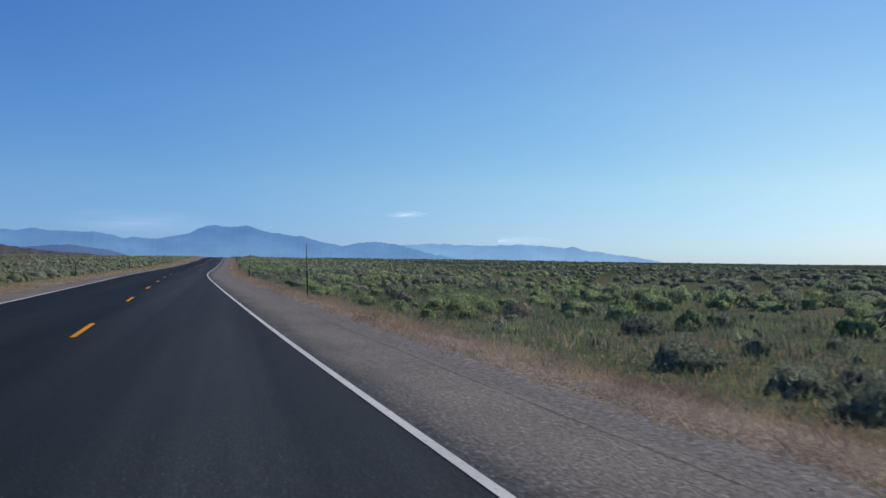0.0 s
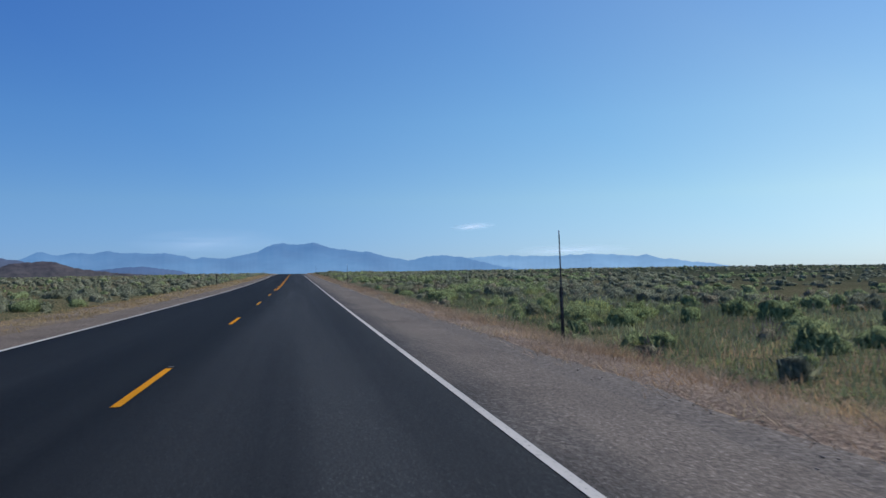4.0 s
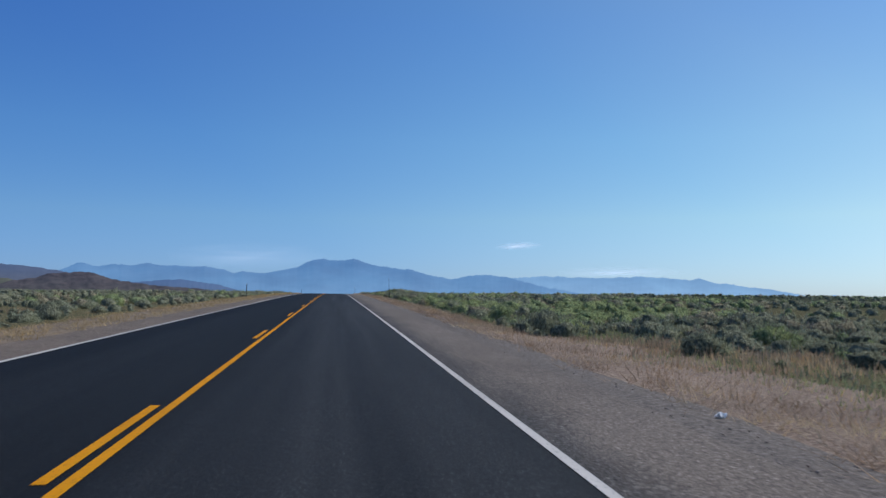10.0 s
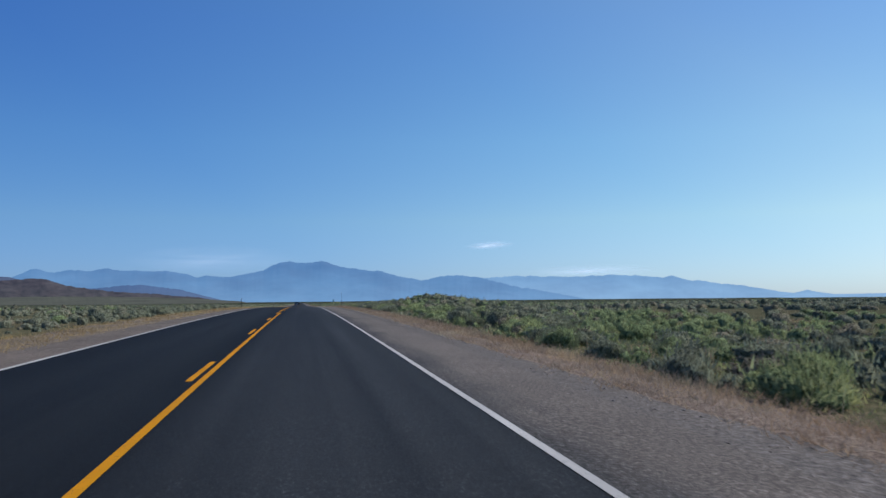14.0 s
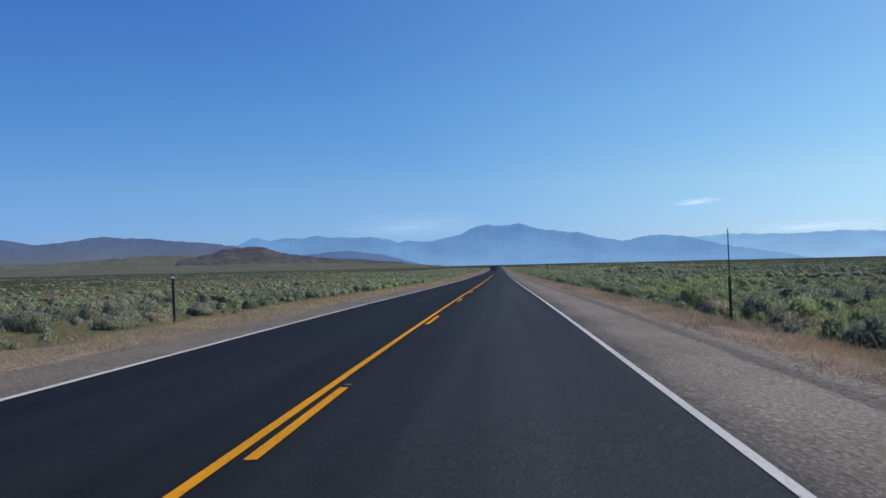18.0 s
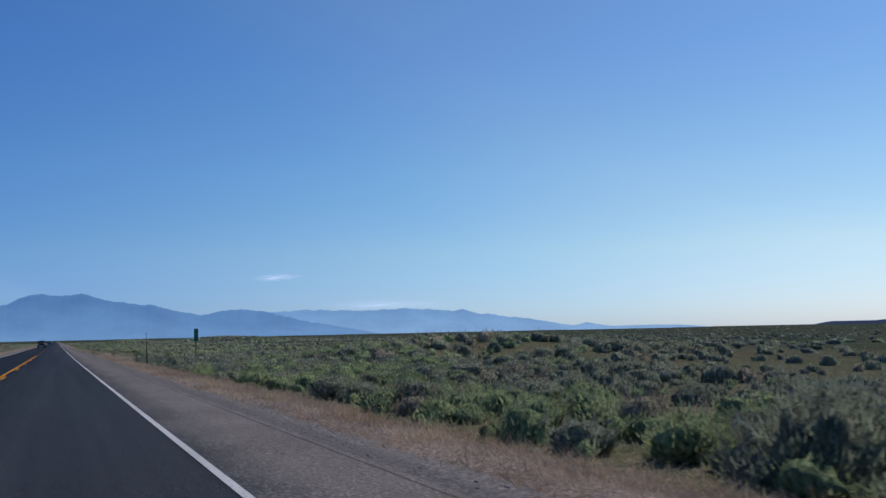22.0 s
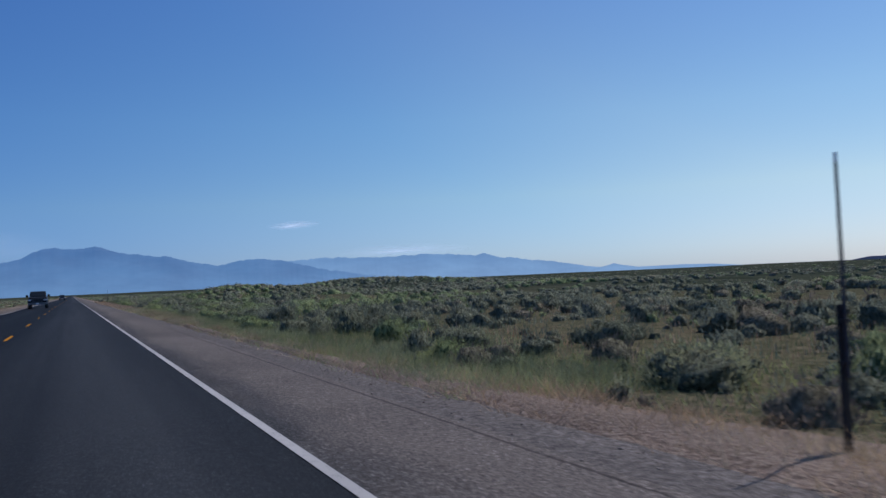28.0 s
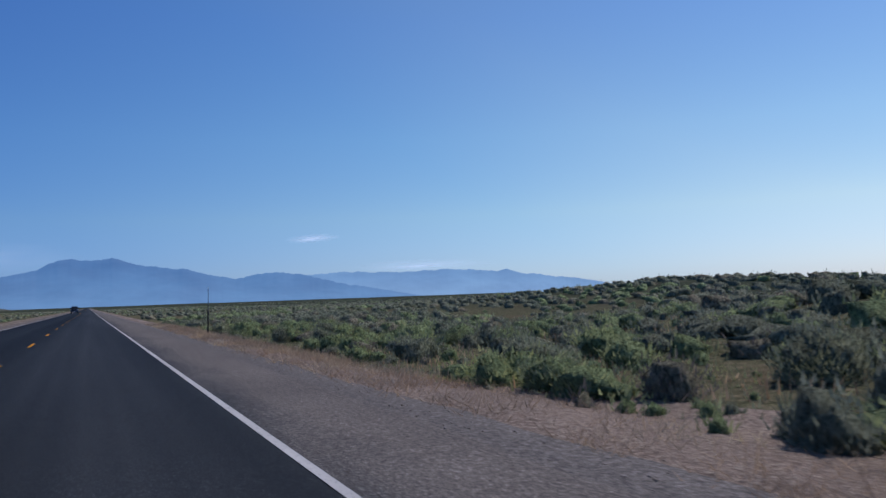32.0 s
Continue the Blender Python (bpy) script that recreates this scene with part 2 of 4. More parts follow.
def verge_material():
    """Loose gravel beside the seal, with a darker oily band along it that comes and goes."""
    m, nt, b = nodes_of("banded_gravel", 0.95)
    vec = coords(nt)
    f = noise_of(nt, vec, 16, 3, 0.75)
    col = ramp(nt, f, [(0.32, (0.09, 0.072, 0.056)), (0.5, (0.175, 0.142, 0.112)), (0.68, (0.29, 0.242, 0.198))])
    col = mix(nt, 1.0, col, ramp(nt, noise_of(nt, vec, 42, 3), [(0.35, (0.66,) * 3), (0.65, (1.3,) * 3)]), "MULTIPLY")
    across = nt.nodes.new("ShaderNodeAttribute")
    across.attribute_name = "across"
    ragged_edge = nt.nodes.new("ShaderNodeMath")
    ragged_edge.operation = "MULTIPLY_ADD"
    ragged_edge.inputs[1].default_value = 0.22
    nt.links.new(noise_of(nt, coords(nt, (1.2, 0.16, 1)), 1.0, 4, 0.65), ragged_edge.inputs[0])
    nt.links.new(across.outputs["Fac"], ragged_edge.inputs[2])
    band = ramp(nt, map_range(nt, ragged_edge.outputs[0], 0.95, 1.65), [(0.12, (1, 1, 1)), (0.3, (0.6, 0.6, 0.61)), (0.5, (0.64, 0.64, 0.65)), (0.68, (1, 1, 1))])
    along = nt.nodes.new("ShaderNodeSeparateXYZ")
    nt.links.new(vec, along.inputs[0])
    often = ramp(nt, map_range(nt, along.outputs["Y"], 340, 540), [(0.0, (0.25, 0.25, 0.25)), (0.2, (1, 1, 1)), (0.8, (1, 1, 1)), (1.0, (0.35, 0.35, 0.35))])
    col = mix(nt, often, col, mix(nt, 1.0, col, band, "MULTIPLY"))
    nt.links.new(paler_stretch(nt, col), b.inputs["Base Color"])
    bump(nt, b, f, 0.9, 0.03)
    return m


SHOULDER = shoulder_material()
BANDED = verge_material()
GRAVEL = grained("verge_gravel", [(0.3, (0.108, 0.08, 0.056)), (0.55, (0.195, 0.148, 0.107)), (0.75, (0.33, 0.262, 0.2))], 18, (0.5, 0.8, 1.15), 0.95, lift=0.9, dist=0.03, fine=(42, 0.5, 1.5))
YELLOW = paint_material("yellow_paint", (0.72, 0.295, 0.006))
WHITE = paint_material("white_paint", (0.63, 0.575, 0.50))


def ground_material():
    """Bare soil between the shrubs near by; far off, where shrubs are too small to build, their colours take over, with
    the shade among them painted in.
    """
    m, nt, b = nodes_of("desert_ground", 1.0)
    b.inputs["Specular IOR Level"].default_value = 0.0
    pos = coords(nt)
    soil = ramp(nt, noise_of(nt, pos, 1.4, 5), [(0.3, (0.11, 0.072, 0.044)), (0.55, (0.18, 0.122, 0.078)), (0.75, (0.26, 0.185, 0.122))])
    grass = ramp(nt, noise_of(nt, pos, 5, 5), [(0.3, (0.058, 0.056, 0.028)), (0.48, (0.12, 0.112, 0.058)), (0.62, (0.19, 0.158, 0.09)), (0.75, (0.26, 0.2, 0.125))])
    near = mix(nt, ramp(nt, noise_of(nt, pos, 0.25, 4), [(0.3, (0.3, 0.3, 0.3)), (0.48, (0.97, 0.97, 0.97))]), soil, grass)
    near = mix(nt, 1.0, near, ramp(nt, noise_of(nt, pos, 22, 4, 0.75), [(0.34, (0.5, 0.5, 0.5)), (0.5, (1, 1, 1)), (0.66, (1.45, 1.42, 1.35))]), "MULTIPLY")
    shrubs = ramp(nt, noise_of(nt, coords(nt, (0.33, 0.1, 1)), 1.0, 6, 0.75), [(0.32, (0.028, 0.034, 0.02)), (0.5, (0.062, 0.07, 0.043)), (0.62, (0.095, 0.093, 0.06)), (0.75, (0.14, 0.112, 0.076))])
    sep = nt.nodes.new("ShaderNodeSeparateXYZ")
    nt.links.new(pos, sep.inputs[0])
    far = ramp(nt, map_range(nt, sep.outputs["Y"], 1000, 1500), [(0.0, (0, 0, 0)), (1.0, (1, 1, 1))])
    side = ramp(nt, map_range(nt, sep.outputs["X"], 16, 48), [(0.0, (0, 0, 0)), (1.0, (1, 1, 1))])
    left = ramp(nt, map_range(nt, sep.outputs["X"], -40, -75), [(0.0, (0, 0, 0)), (1.0, (1, 1, 1))])
    f = mix(nt, 1.0, mix(nt, 1.0, far, side, "LIGHTEN"), left, "LIGHTEN")
    nt.links.new(mix(nt, f, near, shrubs), b.inputs["Base Color"])
    bump(nt, b, noise_of(nt, pos, 3, 5), 0.7, 0.08)
    return m


def foliage(name, dark, mid, light, patch=0.22, through_light=0.5):
    """Leaves: two scales of colour, and some of the sun shining through."""
    m, nt, b = nodes_of(name, 0.8)
    b.inputs["Specular IOR Level"].default_value = 0.1
    geo = nt.nodes.new("ShaderNodeNewGeometry")
    info = nt.nodes.new("ShaderNodeObjectInfo")
    col = ramp(nt, noise_of(nt, coords(nt), patch, 4, 0.7), [(0.32, dark), (0.5, mid), (0.68, light)])
    col = mix(nt, 1.0, col, ramp(nt, geo.outputs["Random Per Island"], [(0.0, (0.74, 0.75, 0.75)), (1.0, (1.25, 1.24, 1.2))]), "MULTIPLY")
    col = mix(nt, 1.0, col, ramp(nt, info.outputs["Random"], [(0.0, (0.74, 0.78, 0.84)), (0.5, (1.0, 1.02, 1.0)), (1.0, (1.26, 1.24, 1.04))]), "MULTIPLY")
    col = mix(nt, 1.0, col, ramp(nt, noise_of(nt, coords(nt), 0.75, 2), [(0.34, (0.7, 0.74, 0.78)), (0.5, (1, 1, 1)), (0.66, (1.3, 1.27, 1.08))]), "MULTIPLY")
    nt.links.new(col, b.inputs["Base Color"])
    tr = nt.nodes.new("ShaderNodeBsdfTranslucent")
    nt.links.new(col, tr.inputs["Color"])
    both = nt.nodes.new("ShaderNodeMixShader")
    both.inputs[0].default_value = through_light
    nt.links.new(b.outputs[0], both.inputs[1])
    nt.links.new(tr.outputs[0], both.inputs[2])
    nt.links.new(both.outputs[0], nt.nodes["Material Output"].inputs["Surface"])
    return m


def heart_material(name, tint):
    """The inside of a shrub: leaf clumps, with the shade in gaps between twigs painted dark."""
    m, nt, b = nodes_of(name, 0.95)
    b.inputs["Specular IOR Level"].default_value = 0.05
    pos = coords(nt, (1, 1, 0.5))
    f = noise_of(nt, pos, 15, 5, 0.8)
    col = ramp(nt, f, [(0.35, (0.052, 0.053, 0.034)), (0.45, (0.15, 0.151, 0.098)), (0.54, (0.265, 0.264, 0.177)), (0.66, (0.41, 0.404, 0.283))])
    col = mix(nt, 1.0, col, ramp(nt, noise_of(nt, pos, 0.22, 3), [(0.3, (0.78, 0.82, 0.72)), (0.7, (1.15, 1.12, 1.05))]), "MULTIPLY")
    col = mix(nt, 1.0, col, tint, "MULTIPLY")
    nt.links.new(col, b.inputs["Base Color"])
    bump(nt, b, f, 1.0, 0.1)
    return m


GROUND = ground_material()
SAGE = foliage("sagebrush_leaves", (0.195, 0.197, 0.13), (0.28, 0.28, 0.19), (0.37, 0.368, 0.265))
GREEN = foliage("rabbitbrush_leaves", (0.23, 0.25, 0.118), (0.33, 0.342, 0.172), (0.43, 0.432, 0.24))
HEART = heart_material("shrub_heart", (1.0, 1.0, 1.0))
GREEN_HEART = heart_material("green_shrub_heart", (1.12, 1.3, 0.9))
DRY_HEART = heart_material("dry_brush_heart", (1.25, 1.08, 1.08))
BROWNSAGE = foliage("dry_brush_twigs", (0.15, 0.125, 0.105), (0.23, 0.185, 0.15), (0.33, 0.27, 0.21))
DRY_STALK = foliage("dry_weed_stalks", (0.22, 0.16, 0.10), (0.30, 0.22, 0.14), (0.38, 0.29, 0.19))
DRY = foliage("dry_grass_blades", (0.4, 0.245, 0.15), (0.52, 0.36, 0.235), (0.62, 0.49, 0.33), 0.35, 0.4)
SOFTGRASS = foliage("green_grass_blades", (0.21, 0.222, 0.115), (0.29, 0.30, 0.16), (0.39, 0.385, 0.23), 0.3, 0.4)
TANSOIL = grained("tan_grass_mat", [(0.3, (0.12, 0.083, 0.05)), (0.5, (0.225, 0.162, 0.1)), (0.72, (0.34, 0.265, 0.175))], 16, (0.4, 0.75, 1.2), 0.95, lift=1.0, dist=0.05, fine=(60, 0.55, 1.45))
TAN = foliage("tan_grass_blades", (0.33, 0.215, 0.11), (0.43, 0.3, 0.165), (0.52, 0.4, 0.24), 0.35, 0.4)
DRYSOIL = grained("dry_grass_mat", [(0.3, (0.14, 0.092, 0.06)), (0.5, (0.265, 0.184, 0.125)), (0.72, (0.4, 0.31, 0.215))], 16, (0.4, 0.75, 1.2), 0.95, lift=1.0, dist=0.05, fine=(60, 0.55, 1.45))


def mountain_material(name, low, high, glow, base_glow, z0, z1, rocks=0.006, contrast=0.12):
    """Far slopes; the haze before them is painted on as emission, stronger over their foot."""
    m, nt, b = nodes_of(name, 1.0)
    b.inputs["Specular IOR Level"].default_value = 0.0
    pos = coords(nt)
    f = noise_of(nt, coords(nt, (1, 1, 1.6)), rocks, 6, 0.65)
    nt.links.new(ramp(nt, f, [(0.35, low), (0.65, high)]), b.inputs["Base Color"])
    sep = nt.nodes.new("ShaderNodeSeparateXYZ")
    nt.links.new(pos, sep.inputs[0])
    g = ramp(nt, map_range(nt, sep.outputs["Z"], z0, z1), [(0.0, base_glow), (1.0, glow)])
    # noise on the glow paints in the light and dark of relief and rock
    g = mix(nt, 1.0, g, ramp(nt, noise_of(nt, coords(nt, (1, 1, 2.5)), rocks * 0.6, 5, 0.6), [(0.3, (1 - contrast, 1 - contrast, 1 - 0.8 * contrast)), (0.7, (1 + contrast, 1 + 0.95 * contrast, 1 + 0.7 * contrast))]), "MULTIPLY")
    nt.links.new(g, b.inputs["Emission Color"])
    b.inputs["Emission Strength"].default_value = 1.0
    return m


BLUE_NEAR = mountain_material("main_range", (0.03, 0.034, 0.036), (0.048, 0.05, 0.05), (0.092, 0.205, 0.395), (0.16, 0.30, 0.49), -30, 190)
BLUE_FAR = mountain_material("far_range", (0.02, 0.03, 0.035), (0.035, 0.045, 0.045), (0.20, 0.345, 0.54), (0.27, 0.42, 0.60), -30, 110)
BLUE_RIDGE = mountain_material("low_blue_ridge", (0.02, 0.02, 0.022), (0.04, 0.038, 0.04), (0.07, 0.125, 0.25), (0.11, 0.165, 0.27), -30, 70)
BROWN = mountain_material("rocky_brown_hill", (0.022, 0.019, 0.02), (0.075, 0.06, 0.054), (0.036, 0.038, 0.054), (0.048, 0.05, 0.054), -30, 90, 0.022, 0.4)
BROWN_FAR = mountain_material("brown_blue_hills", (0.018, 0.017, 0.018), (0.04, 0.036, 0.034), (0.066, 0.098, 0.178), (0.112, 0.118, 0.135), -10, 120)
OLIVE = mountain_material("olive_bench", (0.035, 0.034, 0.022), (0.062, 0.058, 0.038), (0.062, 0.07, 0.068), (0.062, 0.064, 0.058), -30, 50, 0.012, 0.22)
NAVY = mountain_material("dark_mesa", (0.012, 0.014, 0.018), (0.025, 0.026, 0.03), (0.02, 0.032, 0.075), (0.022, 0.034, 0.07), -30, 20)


# ---- building helpers ----
def link_mesh(name, verts, faces, material, parent=None, label="", second=None, which=None):
    """One mesh from arrays of corners and equal-sided faces."""
    verts, faces = np.asarray(verts, np.float32), np.asarray(faces, np.int32)
    me = bpy.data.meshes.new(name)
    n, k = faces.shape
    me.vertices.add(len(verts))
    me.vertices.foreach_set("co", verts.ravel())
    me.loops.add(n * k)
    me.loops.foreach_set("vertex_index", faces.ravel())
    me.polygons.add(n)
    me.polygons.foreach_set("loop_start", np.arange(0, n * k, k, dtype=np.int32))
    me.update(calc_edges=True)
    me.materials.append(material)
    if second:
        me.materials.append(second)
        me.polygons.foreach_set("material_index", np.asarray(which, np.int32))
        me.polygons.foreach_set("use_smooth", np.asarray(which, bool))
    ob = new(name, me)
    if parent:
        ob.parent = parent
    if label:
        tagged(ob, label)
    return ob


def part(name, bm, material, parent, label=""):
    me = bpy.data.meshes.new(name)
    bm.to_mesh(me)
    bm.free()
    me.materials.append(material)
    ob = new(name, me)
    ob.parent = parent
    if label:
        tagged(ob, label)
    return ob


def box(sx, sy, sz, at=(0, 0, 0), bevel=0.0, turn=None):
    bm = bmesh.new()
    bmesh.ops.create_cube(bm, size=1)
    bmesh.ops.scale(bm, vec=(sx, sy, sz), verts=bm.verts)
    if bevel:
        bmesh.ops.bevel(bm, geom=bm.edges[:], offset=bevel, segments=2, affect="EDGES", profile=0.6)
    if turn:
        bmesh.ops.rotate(bm, verts=bm.verts, cent=(0, 0, 0), matrix=Euler(turn).to_matrix())
    bmesh.ops.translate(bm, verts=bm.verts, vec=at)
    return bm


def tube(r0, r1, h, at=(0, 0, 0), n=10, axis="z"):
    bm = bmesh.new()
    bmesh.ops.create_cone(bm, cap_ends=True, segments=n, radius1=r0, radius2=r1, depth=h)
    if axis == "x":
        bmesh.ops.rotate(bm, verts=bm.verts, cent=(0, 0, 0), matrix=Euler((0, radians(90), 0)).to_matrix())
    elif axis == "y":
        bmesh.ops.rotate(bm, verts=bm.verts, cent=(0, 0, 0), matrix=Euler((radians(90), 0, 0)).to_matrix())
    bmesh.ops.translate(bm, verts=bm.verts, vec=at)
    return bm


def sheet(us, ys, height, name, material, parent=None, label=""):
    """A sheet over a grid of sideways offsets from the centre line and distances along it."""
    U, Y = np.meshgrid(us, ys)
    V = np.stack([road_x(Y) + U, Y, height(U, Y)], -1).reshape(-1, 3)
    nu, ny = len(us), len(ys)
    i = (np.arange(ny - 1)[:, None] * nu + np.arange(nu - 1)[None]).ravel()
    return link_mesh(name, V, np.stack([i, i + 1, i + nu + 1, i + nu], 1), material, parent, label)


def wave(x, y, seed):
    """Cheap smooth unevenness, about -1 to 1."""
    r = np.random.RandomState(seed)
    out = 0
    for k in range(6):
        a, b, c = r.uniform(0.4, 1.6), r.uniform(0.4, 1.6), r.uniform(0, 6.28)
        s = r.choice([-1, 1])
        out = out + np.sin(a * x + s * b * y + c + 0.7 * np.sin(0.6 * b * x - 0.5 * a * y + c)) / 6
    return out * 1.7


# Low rises beside the road: sideways, along, half widths, height
RISES = [(15, 409, 5, 15, 1.15), (19, 424, 8, 14, 1.0), (24, 547, 9, 10, 1.15), (21, 743, 10, 16, 1.6), (22, 715.5, 5, 5, 0.7), (60, 800, 22, 30, 2.2), (-30, 170, 18, 80, 0.5), (75, 20, 45, 90, 0.5), (80, 150, 50, 120, 0.2)]


def ground_z(u, y):
    a = np.abs(u)
    z = road_z(y) - 0.02 * np.clip(a - 3.4, 0, 3)
    z = z - np.where(u > 0, 0.16, 0.05) * np.clip((a - np.where(u > 0, 5.5, 4.85)) / 1.8, 0, 1)
    wild = np.clip((a - 7.5) / 10, 0, 1)
    far = np.clip((a - 60) / 300, 0, 1)
    z = z + wild * (0.14 * wave(u / 3.1, y / 3.7, 3) + 0.25 * wave(u / 14, y / 17, 4)) + far * 1.0 * wave(u / 90, y / 120, 5)
    z = z + np.where(u > 0, np.interp(y, [250, 450], [0.008, 0.002]), 0.001) * np.clip(a - 9, 0, 70)
    for ru, ry, wu, wy, h in RISES:
        z = z + h * np.exp(-((u - ru) / wu) ** 2 - ((y - ry) / wy) ** 2) * wild
    return z


def turnout(u, y):
    """The bare dry patch beside the shoulder: 1 inside, 0 outside."""
    small = (u > 0) & (u < 9.6 + 0.5 * wave(y / 3, y / 5, 62)) & (np.abs(y - 243) < 7)
    return (small | (u > 0) & (u < 10.8 + 0.7 * wave(y / 3, y / 5, 61) - 0.0018 * (y - 612) ** 2 * (np.abs(y - 612) > 12)) & (np.abs(y - 612) < 45)).astype(float)


# ---- ground, road and its markings ----
us = np.concatenate([np.linspace(3.0, 9, 19), np.linspace(9.7, 30, 26), np.geomspace(32, 6000, 34)])
us = np.concatenate([-us[::-1], [0], us])
ys = np.concatenate([-np.geomspace(900, 42, 10), np.arange(-40, 900, 2.8), np.geomspace(902, 5350, 60)])
ground = tagged(sheet(us, ys, lambda u, y: ground_z(u, y) - 0.07 * ((u < 6.1) & (u > -5.5)), "ground", GROUND), "dry brown desert soil with sparse grass", "ground", kind="structure")

road_ys = np.concatenate([np.arange(-60, 900, 2.0), np.arange(900, 3000, 20.0)])
road = tagged(sheet(np.linspace(-3.375, 3.375, 13), road_ys, lambda u, y: road_z(y) + 0.0 * u, "road", ASPHALT), "dark grey asphalt two-lane highway surface", "road", kind="structure")
road.data.attributes.new("across", "FLOAT", "POINT").data.foreach_set("value", np.tile(np.linspace(-3.375, 3.375, 13), len(road_ys)).astype(np.float32))


def ragged(base, amount, seed):
    return lambda y: base + amount * wave(y / 0.9, y / 2.3, seed) + 0.5 * amount * wave(y / 0.31, y / 0.2, seed + 1)


def verge(name, inner, outer, lift, material, label, rows):
    """A strip between two edges, given as functions of the distance along the road."""
    k = np.linspace(0, 1, 6)
    U = np.stack([inner(rows) * (1 - f) + outer(rows) * f for f in k], 1)
    Y = np.repeat(rows[:, None], len(k), 1)
    Z = road_z(Y) - 0.02 * np.clip(np.abs(U) - 3.4, 0, 3) + lift
    Z[:, 0 if abs(inner(0.0)) > abs(outer(0.0)) else -1] -= 0.012
    V = np.stack([road_x(Y) + U, Y, Z], -1).reshape(-1, 3)
    i = (np.arange(len(rows) - 1)[:, None] * len(k) + np.arange(len(k) - 1)[None]).ravel()
    ob = link_mesh(name, V, np.stack([i, i + 1, i + len(k) + 1, i + len(k)], 1), material)
    ob.data.attributes.new("across", "FLOAT", "POINT").data.foreach_set("value", ((np.abs(U) - 3.36) / 1.5 + (U < 0) * 0.5).ravel().astype(np.float32))
    return tagged(ob, label, "road shoulder", kind="structure")


verge_ys = np.concatenate([np.arange(-60, 820, 0.75), np.arange(820, 2400, 8.0)])
verge("pavement_shoulder", lambda y: 3.36 + 0 * y, ragged(4.92, 0.05, 11), -0.004, SHOULDER, "grey-brown chip-sealed paved road shoulder", verge_ys)
verge("gravel_verge", lambda y: 4.66 + 0 * y, ragged(5.72, 0.12, 21), -0.016, BANDED, "loose light brown gravel beside the paved shoulder", verge_ys)
verge("pavement_shoulder", ragged(-4.25, 0.05, 31), lambda y: -3.36 + 0 * y, -0.004, GRAVEL, "pale worn chip-sealed road shoulder", verge_ys)
verge("gravel_verge", ragged(-5.1, 0.12, 41), lambda y: -4.1 + 0 * y, -0.016, GRAVEL, "loose light brown gravel beside the paved shoulder", verge_ys)


def dry_strip(name, inner, outer, rows, label, material):
    k = np.linspace(0, 1, 8)
    U = np.stack([inner(rows) * (1 - f) + outer(rows) * f for f in k], 1)
    Y = np.repeat(rows[:, None], len(k), 1)
    Z = ground_z(U, Y) + 0.02 + 0.055 * np.sin(np.pi * np.clip(k[None] * 1.5, 0, 1)) * (0.7 + 0.5 * wave(Y / 1.3, U / 0.9, 77))
    Z[:, 0] -= 0.06
    Z[:, -1] -= 0.06
    V = np.stack([road_x(Y) + U, Y, Z], -1).reshape(-1, 3)
    i = (np.arange(len(rows) - 1)[:, None] * len(k) + np.arange(len(k) - 1)[None]).ravel()
    tagged(link_mesh(name, V, np.stack([i, i + 1, i + len(k) + 1, i + len(k)], 1), material), label, "ground", kind="structure")


STRIP_OUT = 7.25


def strip_edge(y):
    return ragged(STRIP_OUT, 0.3, 51)(y) + 3.9 * np.exp(-((y - 611) / 34) ** 4) - 1.2 * np.exp(-((y - 670) / 13) ** 4) + 2.5 * np.exp(-((y - 243) / 8) ** 4) + 2.3 * np.exp(-((y - 739) / 13) ** 4)


dry_strip("ground_dry_strip", ragged(5.48, 0.1, 71), strip_edge, verge_ys, "reddish dry soil with flattened dry grass", DRYSOIL)
dry_strip("ground_dry_strip", ragged(-7.3, 0.35, 81), ragged(-4.8, 0.1, 91), verge_ys, "tan soil with flattened dry grass", TANSOIL)


def stripe(name, u, y0, y1, width, material, label, step=2.0):
    n = max(2, int(round((y1 - y0) / step)) + 1)
    return sheet(np.array([u - width / 2, u + width / 2]), np.linspace(y0, y1, n), lambda U, Y: road_z(Y) + 0.006, name, material, road, label)


stripe("edge_line", LANE, -60, 2400, 0.086, WHITE, "worn white edge line")
stripe("edge_line", -LANE, -60, 2400, 0.105, WHITE, "worn white edge line")
stripe("no_passing_line", 0.085, 149.9, 372, 0.092, YELLOW, "solid yellow centre line")
stripe("no_passing_line", -0.085, 372.2, 606, 0.092, YELLOW, "solid yellow centre line")
DASH, CYCLE, PHASE = 3.05, 12.192, 3.4


def dash_start(k):
    """The dashes were repainted a little out of step beside the first solid line."""
    y = PHASE + k * CYCLE
    return y + float(np.interp(y, [174, 186, 198, 211, 236, 260, 284, 297, 308, 321, 333], [0, -0.7, -0.5, -1.7, -1.25, -0.65, 0.1, -0.2, -0.45, -0.2, 0.1]))


for k in range(-4, 110):
    y0 = dash_start(k)
    u = 0.0 if y0 < 149 or y0 > 606 else (-0.085 if y0 < 372 else 0.085)
    stripe("centre_dash", u, y0, y0 + DASH, 0.095, YELLOW, "", 1.6)


# ---- far hills and mountains ----
SEEN_FROM = (float(road_x(400)), 400.0, float(road_z(400)) + EYE)


